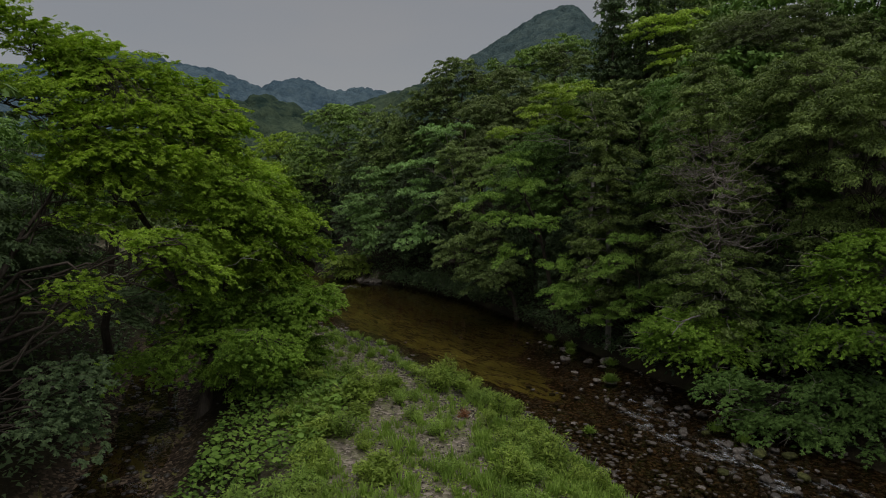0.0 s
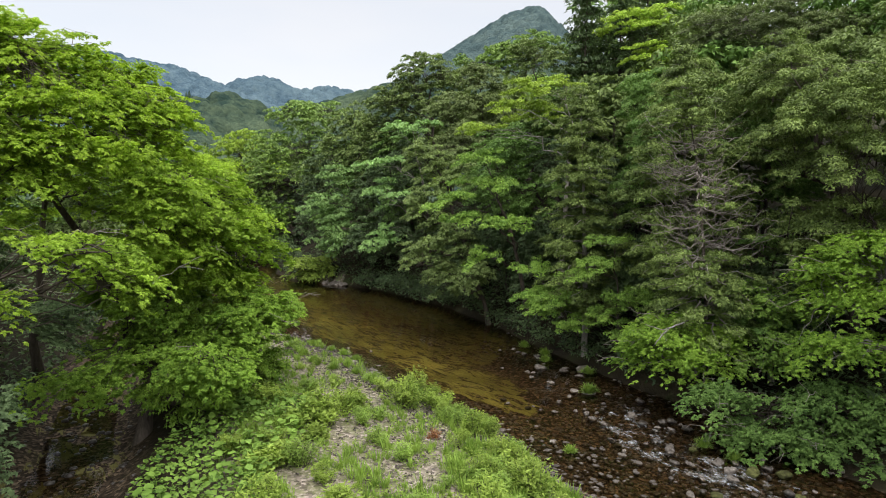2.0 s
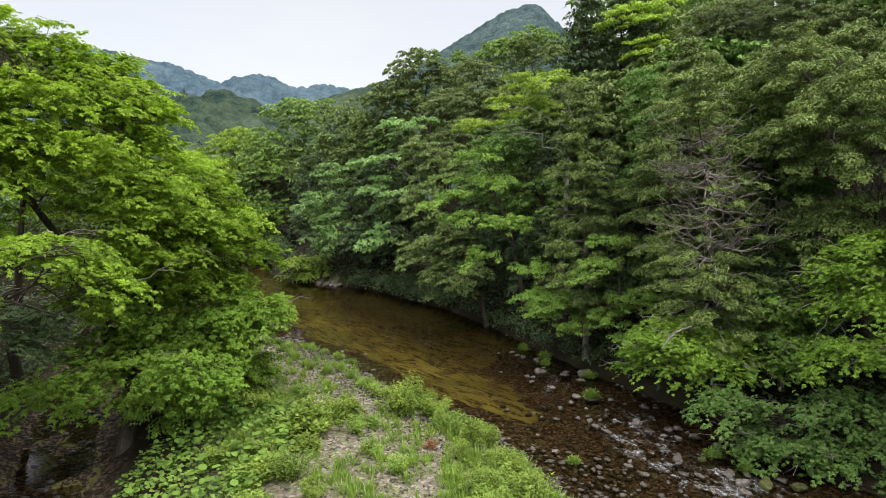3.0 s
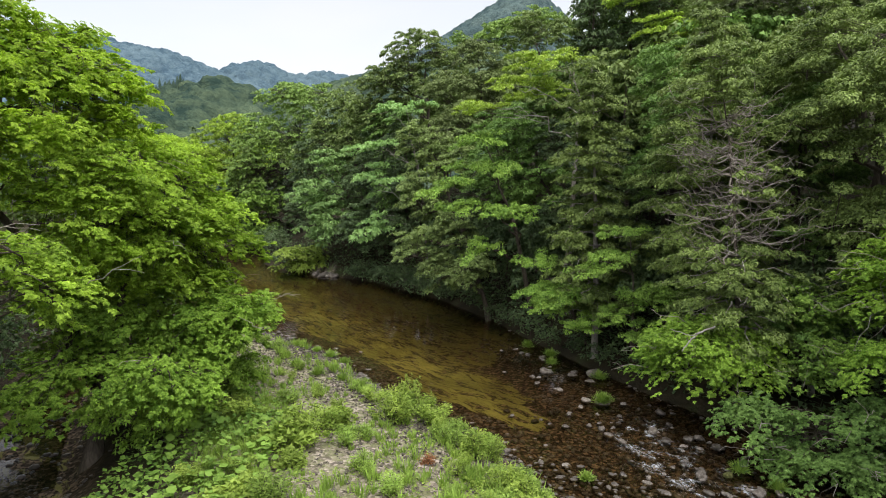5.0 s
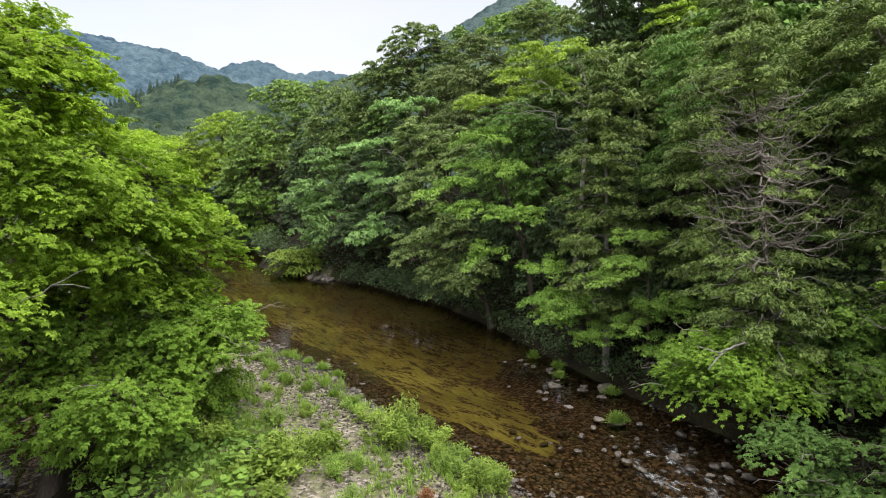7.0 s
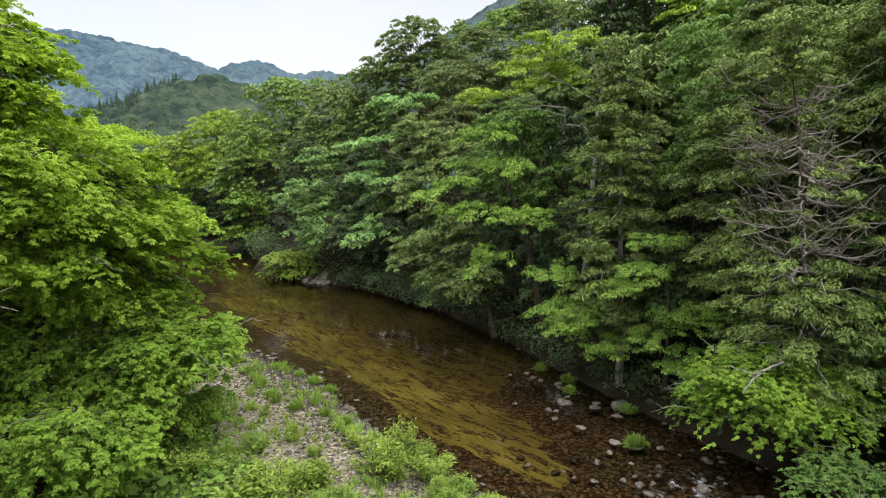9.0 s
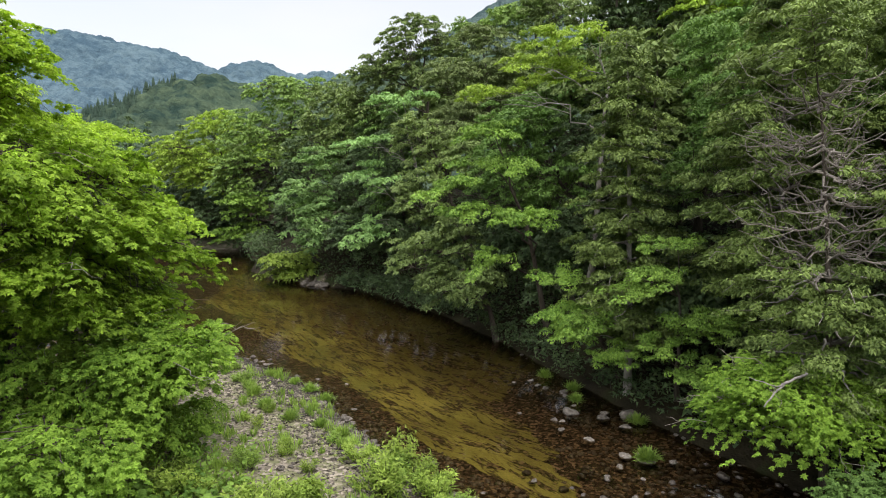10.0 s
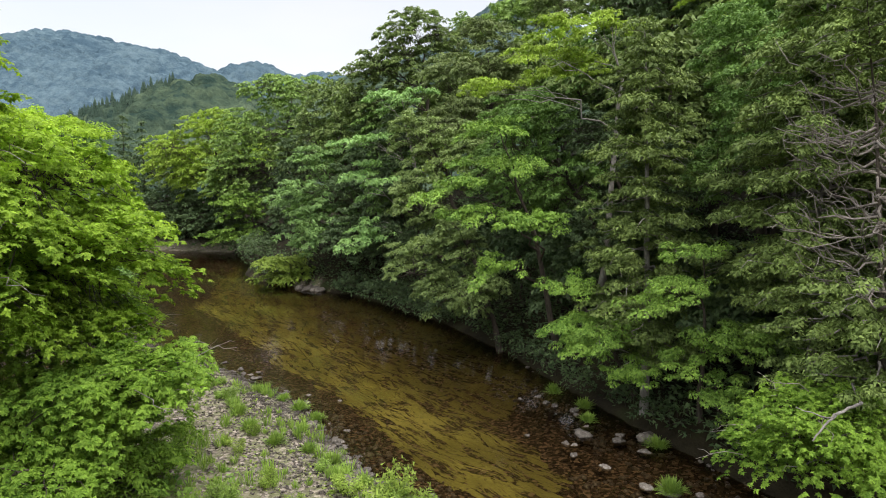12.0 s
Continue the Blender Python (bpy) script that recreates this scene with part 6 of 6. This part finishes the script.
def butterbur(x, y, leaves, seed):
    r = np.random.default_rng(seed)
    z = float(height(x, y))
    thing = new("butterbur_plant")
    thing.empty_display_size = 0.1
    thing.location = (x, y, z)
    tagged(thing, "butterbur with round green leaves on damp ground", "plant", "butterbur beside the gravel")
    for q in range(leaves):
        a, d, h = r.uniform(0, 6.28), r.uniform(0.1, 0.42), r.uniform(0.22, 0.5)
        tip = np.array([d * math.cos(a), d * math.sin(a), h])
        part("stalk", mesh_of("stalk", *tube(bent(r, np.array([0, 0, -0.03]), tip, 4, 0.03), [0.011, 0.009, 0.008, 0.007], 3), FRESH), thing)
        ob = part("leaf", leaf_meshes[int(r.integers(3))], thing)
        ob.matrix_local = Matrix.Translation(tip) @ Euler((r.normal(0, 0.25), r.normal(0, 0.25), a)).to_matrix().to_4x4()


for n in range(48):
    butterbur(rng.uniform(-6.8, -3.6), rng.uniform(15.0, 23.5), 6, 300 + n)
n = 5600
bx, by = rng.uniform(-7.4, -3.2, n), rng.uniform(11.5, 25.5, n)
ok = (ripple(bx, by, 1.2, 9.0) + rng.normal(0, 0.3, n) > -0.35) & (bx > np.interp(by, CREEK_Y, CREEK_X) + 2.3) & (bx < -3.4 - 0.5 * rng.random(n))
bx, by = bx[ok], by[ok]
pos = np.stack([bx, by, height(bx, by) + rng.uniform(0.12, 0.5, len(bx))], 1)
patch = new("butterbur_patch", mesh_of("butterbur_patch", *leaf_quads(rng, pos, rng.normal(0, 1, pos.shape), rng.normal(0, 0.32, pos.shape) + np.array([0, 0, 1.0]), rng.uniform(0.09, 0.17, len(bx)), 0.95), FRESH))
tagged(patch, "dense patch of broad green leaves beside the gravel", "plants", kind="stuff")


# ---- stones ----
def stone_mesh(seed, flat, mat, finer=2):
    r = np.random.default_rng(seed)
    bm = bmesh.new()
    bmesh.ops.create_icosphere(bm, subdivisions=finer, radius=1.0)
    off = r.uniform(-50, 50, 3)
    for v in bm.verts:
        d = v.co.normalized()
        v.co = d * (1 + 0.5 * noise.noise(Vector(off) + d * 1.2) + 0.26 * noise.noise(Vector(off) + d * 2.8))
        v.co.z *= flat
        v.co.y *= 0.78
    for f in bm.faces:
        f.smooth = finer > 1
    me = bpy.data.meshes.new("stone")
    bm.to_mesh(me)
    bm.free()
    me.materials.append(mat)
    return me


dry = [stone_mesh(400 + q, 0.42 + 0.07 * q, STONE, 3) for q in range(4)]
mossy = [stone_mesh(420 + q, 0.55, MOSSY_STONE, 3) for q in range(2)]
wet = [stone_mesh(410 + q, 0.42 + 0.07 * q, WET_STONE, 2) for q in range(4)]


def rock(x, y, size, k, dark=False, up=0.0, label="rounded grey river stone"):
    ob = new("river_stone", (wet if dark else dry)[k % 4])
    z = max(float(height(x, y)), -0.12 if dark else -0.05)
    ob.matrix_basis = Matrix.Translation((x, y, z + size * 0.18 + up)) @ Euler((rng.normal(0, 0.15), rng.normal(0, 0.15), rng.uniform(0, 6.28))).to_matrix().to_4x4() @ Matrix.Diagonal((size, size, size, 1))
    tagged(ob, label, "stone", "stones in the river")
    return ob


PALE_STONES = [(5.6, 32.3, .28), (6.1, 29.3, .48), (5.4, 28.7, .24), (5.4, 27.9, .22), (7.1, 28.8, .36), (6.1, 27.1, .27), (4.7, 32.7, .2), (4.3, 29.4, .16), (6.8, 25.9, .34), (9.3, 18.9, .34), (4.4, 22.1, .16),
               (4.0, 21.0, .2), (4.7, 20.8, .22), (4.3, 20.1, .2), (5.7, 19.6, .2), (6.6, 19.6, .22), (5.4, 32.9, .24), (6.4, 25.2, .22), (5.8, 31.9, .26), (6.4, 31.4, .3), (6.4, 30.0, .2), (5.6, 28.6, .2),
               (6.4, 31.0, .22), (7.3, 29.2, .24), (-2.1, 32.9, .2), (-5.8, 35.9, .22), (-6.9, 37.1, .26), (-6.6, 36.4, .24), (-7.4, 36.0, .22), (-4.3, 34.1, .2), (-2.2, 29.2, .18), (-6.0, 36.6, .18), (7.6, 28.0, .3), (8.1, 28.9, .55)]
for q, (x, y, s) in enumerate(PALE_STONES):
    rock(x, y, s * 0.62, q, label="pale rounded stone at the water's edge")
for q in range(130):
    y = rng.uniform(14.5, 25.5)
    x = np.interp(y, EDGE_Y, EDGE_L) + rng.uniform(0.2, 0.92) * (np.interp(y, BANK_Y, BANK_R) - np.interp(y, EDGE_Y, EDGE_L))
    rock(x, y, 0.05 + 0.12 * rng.random() ** 2, q, q % 4 > 0, 0.01, "wet river stone in the shallow riffle")


for q in range(110):
    y = rng.uniform(14.5, 24.5)
    x = np.interp(y, [14, 16.5, 18, 20, 22, 25], [10.4, 9.6, 8.9, 8.0, 7.8, 7.6]) + rng.normal(0, 1.3)
    rock(x, y, 0.06 + 0.14 * rng.random() ** 2, q, q % 3 > 0, 0.06, "wet grey stone breaking the riffle")
for q, (x, y, s) in enumerate([(10.8, 18.0, 0.22), (10.0, 18.2, 0.24), (8.2, 16.9, 0.17), (9.0, 19.9, 0.15), (10.4, 16.6, 0.18)]):
    ob = new("mossy_stone", mossy[q % 2])
    ob.matrix_basis = Matrix.Translation((x, y, 0.02)) @ Matrix.Rotation(q * 1.3, 4, "Z") @ Matrix.Diagonal((s, s, s, 1))
    tagged(ob, "rounded stone with yellow-green moss in the riffle", "stone", "stones in the river")
for q, (x, y, s) in enumerate([(-7.2, 57.4, 0.6), (-6.3, 56.9, 0.5), (-8.0, 58.2, 0.42), (-6.8, 57.0, 0.3)]):
    rock(x, y, s, q, label="pale boulder under the bank at the pool")
for q in range(110):
    # stones strewn along the waterline of the bar
    y = rng.uniform(25.0, 39.0)
    x = float(place(0.0, y)[1]) + rng.normal(0.1, 0.38)
    rock(x, y, 0.05 + 0.12 * rng.random() ** 2, q, q % 5 > 2, 0.0, "damp grey stone along the edge of the bar")


def tuft(x, y, tall, number, label, z=None):
    z = float(height(x, y)) if z is None else z
    xs, ys = np.zeros(3) + rng.normal(0, 0.06, 3), rng.normal(0, 0.06, 3)
    ob = new("grass_tuft", mesh_of("grass_tuft", *grass_blades(rng, xs, ys, np.zeros(3), number, np.full(3, tall), 0.8, True), GRASS))
    ob.location = (x, y, z)
    tagged(ob, label, "grass", "grass tufts by the river")


tuft(7.3, 25.5, 0.42, 170, "round bright green grass tuft growing on a stone", 0.06)
rock(7.3, 25.6, 0.3, 2, label="pale stone under a grass tuft")
for x, y, h in [(9.4, 20.1, .34), (9.9, 19.0, .3), (6.6, 30.4, .36), (8.0, 28.2, .4), (6.1, 33.2, .4), (5.0, 19.9, .25), (6.9, 31.6, .4)]:
    tuft(x, y, h, 90, "green grass tuft among river stones", 0.03)
for x, y, h in [(-3.4, 32.0, .42), (-2.7, 31.0, .34), (-5.2, 30.9, .4), (-4.6, 29.5, .4), (-1.6, 27.5, .4), (-1.3, 26.7, .36), (-0.7, 26.0, .3), (-3.5, 28.4, .4), (-2.5, 28.1, .34), (1.2, 24.2, .5), (-3.0, 30.0, .3), (-4.2, 33.0, .3)]:
    tuft(x, y, h, 90, "upright green grass tuft on the pebbles")


def driftwood(points, radius, label, name="driftwood"):
    base = np.array(points[0])
    r = np.random.default_rng(int(abs(base[0]) * 100))
    p = np.concatenate([bent(r, np.array(a) - base, np.array(b) - base, 5, 0.03)[: 4 + (k == len(points) - 2)] for k, (a, b) in enumerate(zip(points[:-1], points[1:]))])
    ob = new(name, mesh_of(name, *tube(p, np.linspace(radius, radius * 0.35, len(p)), 7), GREY_BARK, True))
    ob.location = base
    tagged(ob, label, "branch")


driftwood([(-2.4, 17.9, 0.56), (-1.8, 17.9, 0.55), (-1.1, 17.7, 0.55)], 0.055, "bleached driftwood log lying on the gravel")
driftwood([(-4.4, 26.1, 0.5), (-4.0, 25.9, 0.52), (-3.6, 25.6, 0.5)], 0.03, "thin grey driftwood branch on the gravel")

# the crooked pale bough over the river
driftwood([(11.4, 24.8, 2.6), (10.4, 23.4, 3.6), (9.65, 22.2, 3.62), (9.2, 22.1, 3.5), (8.9, 22.1, 3.3), (8.6, 22.1, 2.9)], 0.045, "crooked pale bough of the maple over the river", "bough")
driftwood([(9.2, 22.1, 3.5), (8.8, 22.0, 3.42), (8.2, 22.1, 3.62)], 0.022, "thin pale side bough of the maple over the river", "bough")

# cobbles of the bar, the nearest 300 one by one, the rest together
cobble_meshes = [stone_mesh(430 + q, 0.45, STONE, 1) for q in range(5)]
for n in range(300):
    y = rng.uniform(17, 31)
    x = min(np.interp(y, EDGE_Y, EDGE_L) - rng.uniform(0.1, 0.6), rng.uniform(-4.2, 0.2)) if n % 2 else np.interp(y, EDGE_Y, EDGE_L) - abs(rng.normal(0, 0.6)) - 0.05
    s = rng.uniform(0.05, 0.13)
    ob = part("cobble", cobble_meshes[n % 5], ground)
    ob.matrix_basis = Matrix.Translation((x, y, float(height(x, y)) + s * 0.15)) @ Matrix.Rotation(rng.uniform(0, 6.28), 4, "Z") @ Matrix.Diagonal((s, s * 0.85, s, 1))


def pebbles(name, label, x, y, z, size, mat, finer=True):
    """Small stones as one mesh of squashed, uneven shapes."""
    bm = bmesh.new()
    (bmesh.ops.create_icosphere(bm, subdivisions=1, radius=1.0) if finer else bmesh.ops.create_cube(bm, size=1.35))
    unit = np.array([v.co[:] for v in bm.verts])
    tri = np.array([[v.index for v in f.verts] for f in bm.faces])
    bm.free()
    m = len(x)
    a = rng.uniform(0, 6.28, m)
    sc = np.stack([size, size * rng.uniform(0.6, 0.9, m), size * rng.uniform(0.35, 0.6, m)], 1)
    v = unit[None] * sc[:, None] * (1 + rng.normal(0, 0.09, (m, len(unit), 1)))
    v = np.stack([v[..., 0] * np.cos(a)[:, None] - v[..., 1] * np.sin(a)[:, None], v[..., 0] * np.sin(a)[:, None] + v[..., 1] * np.cos(a)[:, None], v[..., 2]], -1)
    v += np.stack([x, y, z + size * 0.12], 1)[:, None]
    f = tri[None] + (np.arange(m) * len(unit))[:, None, None]
    tagged(new(name, mesh_of(name, v.reshape(-1, 3), f.reshape(-1, 3), mat, True)), label, "pebbles", kind="stuff")


n = 14000
py = 13 + 26 * rng.random(n)
px = np.interp(py, EDGE_Y, EDGE_L) + 0.35 - np.abs(rng.normal(0, 2.4, n))
ok = px > np.interp(py, CREEK_Y, CREEK_X) + 2.2
px, py = px[ok], py[ok]
pebbles("gravel", "grey and pinkish pebbles of the gravel bar", px, py, height(px, py), 0.02 + 0.07 * rng.random(len(px)) ** 2.2, STONE, False)
n = 3600
py = 13 + 24 * rng.random(n)
share_ = rng.random(n) ** 1.2
px = np.interp(py, EDGE_Y, EDGE_L) + share_ * (np.interp(py, BANK_Y, BANK_R) - np.interp(py, EDGE_Y, EDGE_L))
tongue = (py > 23.2) & (px > np.interp(py, [23, 24.1, 25.7, 27.5, 29.7, 32.8], [4.6, 3.6, 1.9, 1.3, -0.6, -1.5])) & (px < np.interp(py, [23, 26.4, 29.5, 33.5], [5.4, 4.9, 4.4, 4.0]))
ok = ((py < 27) | (share_ < 0.16) | (share_ > 0.8)) & ~tongue
px, py = px[ok], py[ok]
pebbles("river_bed_stones", "dark wet stones covering the shallow river bed", px, py, height(px, py), 0.04 + 0.11 * rng.random(len(px)) ** 2, WET_STONE)
n = 420
py = rng.uniform(9, 28, n)
px = np.interp(py, CREEK_Y, CREEK_X) + rng.normal(0, 1.4, n)
pebbles("side_channel_stones", "dark stones in the side channel", px, py, height(px, py), 0.05 + 0.12 * rng.random(n) ** 2, WET_STONE)
n = 1100
py = 12.5 + 8.5 * rng.random(n) ** 0.9
reach = np.interp(py, BANK_Y, BANK_R) - np.interp(py, EDGE_Y, EDGE_L)
px = np.interp(py, EDGE_Y, EDGE_L) + reach * np.abs(rng.normal(0.05, 0.28, n))
ok = px < np.interp(py, BANK_Y, BANK_R) - 1.0
px, py = px[ok], py[ok]
pebbles("shoal_stones", "damp grey stones of the shoal in the riffle", px, py, np.maximum(height(px, py), -0.05), 0.035 + 0.11 * rng.random(len(px)) ** 2, SHOAL_STONE)
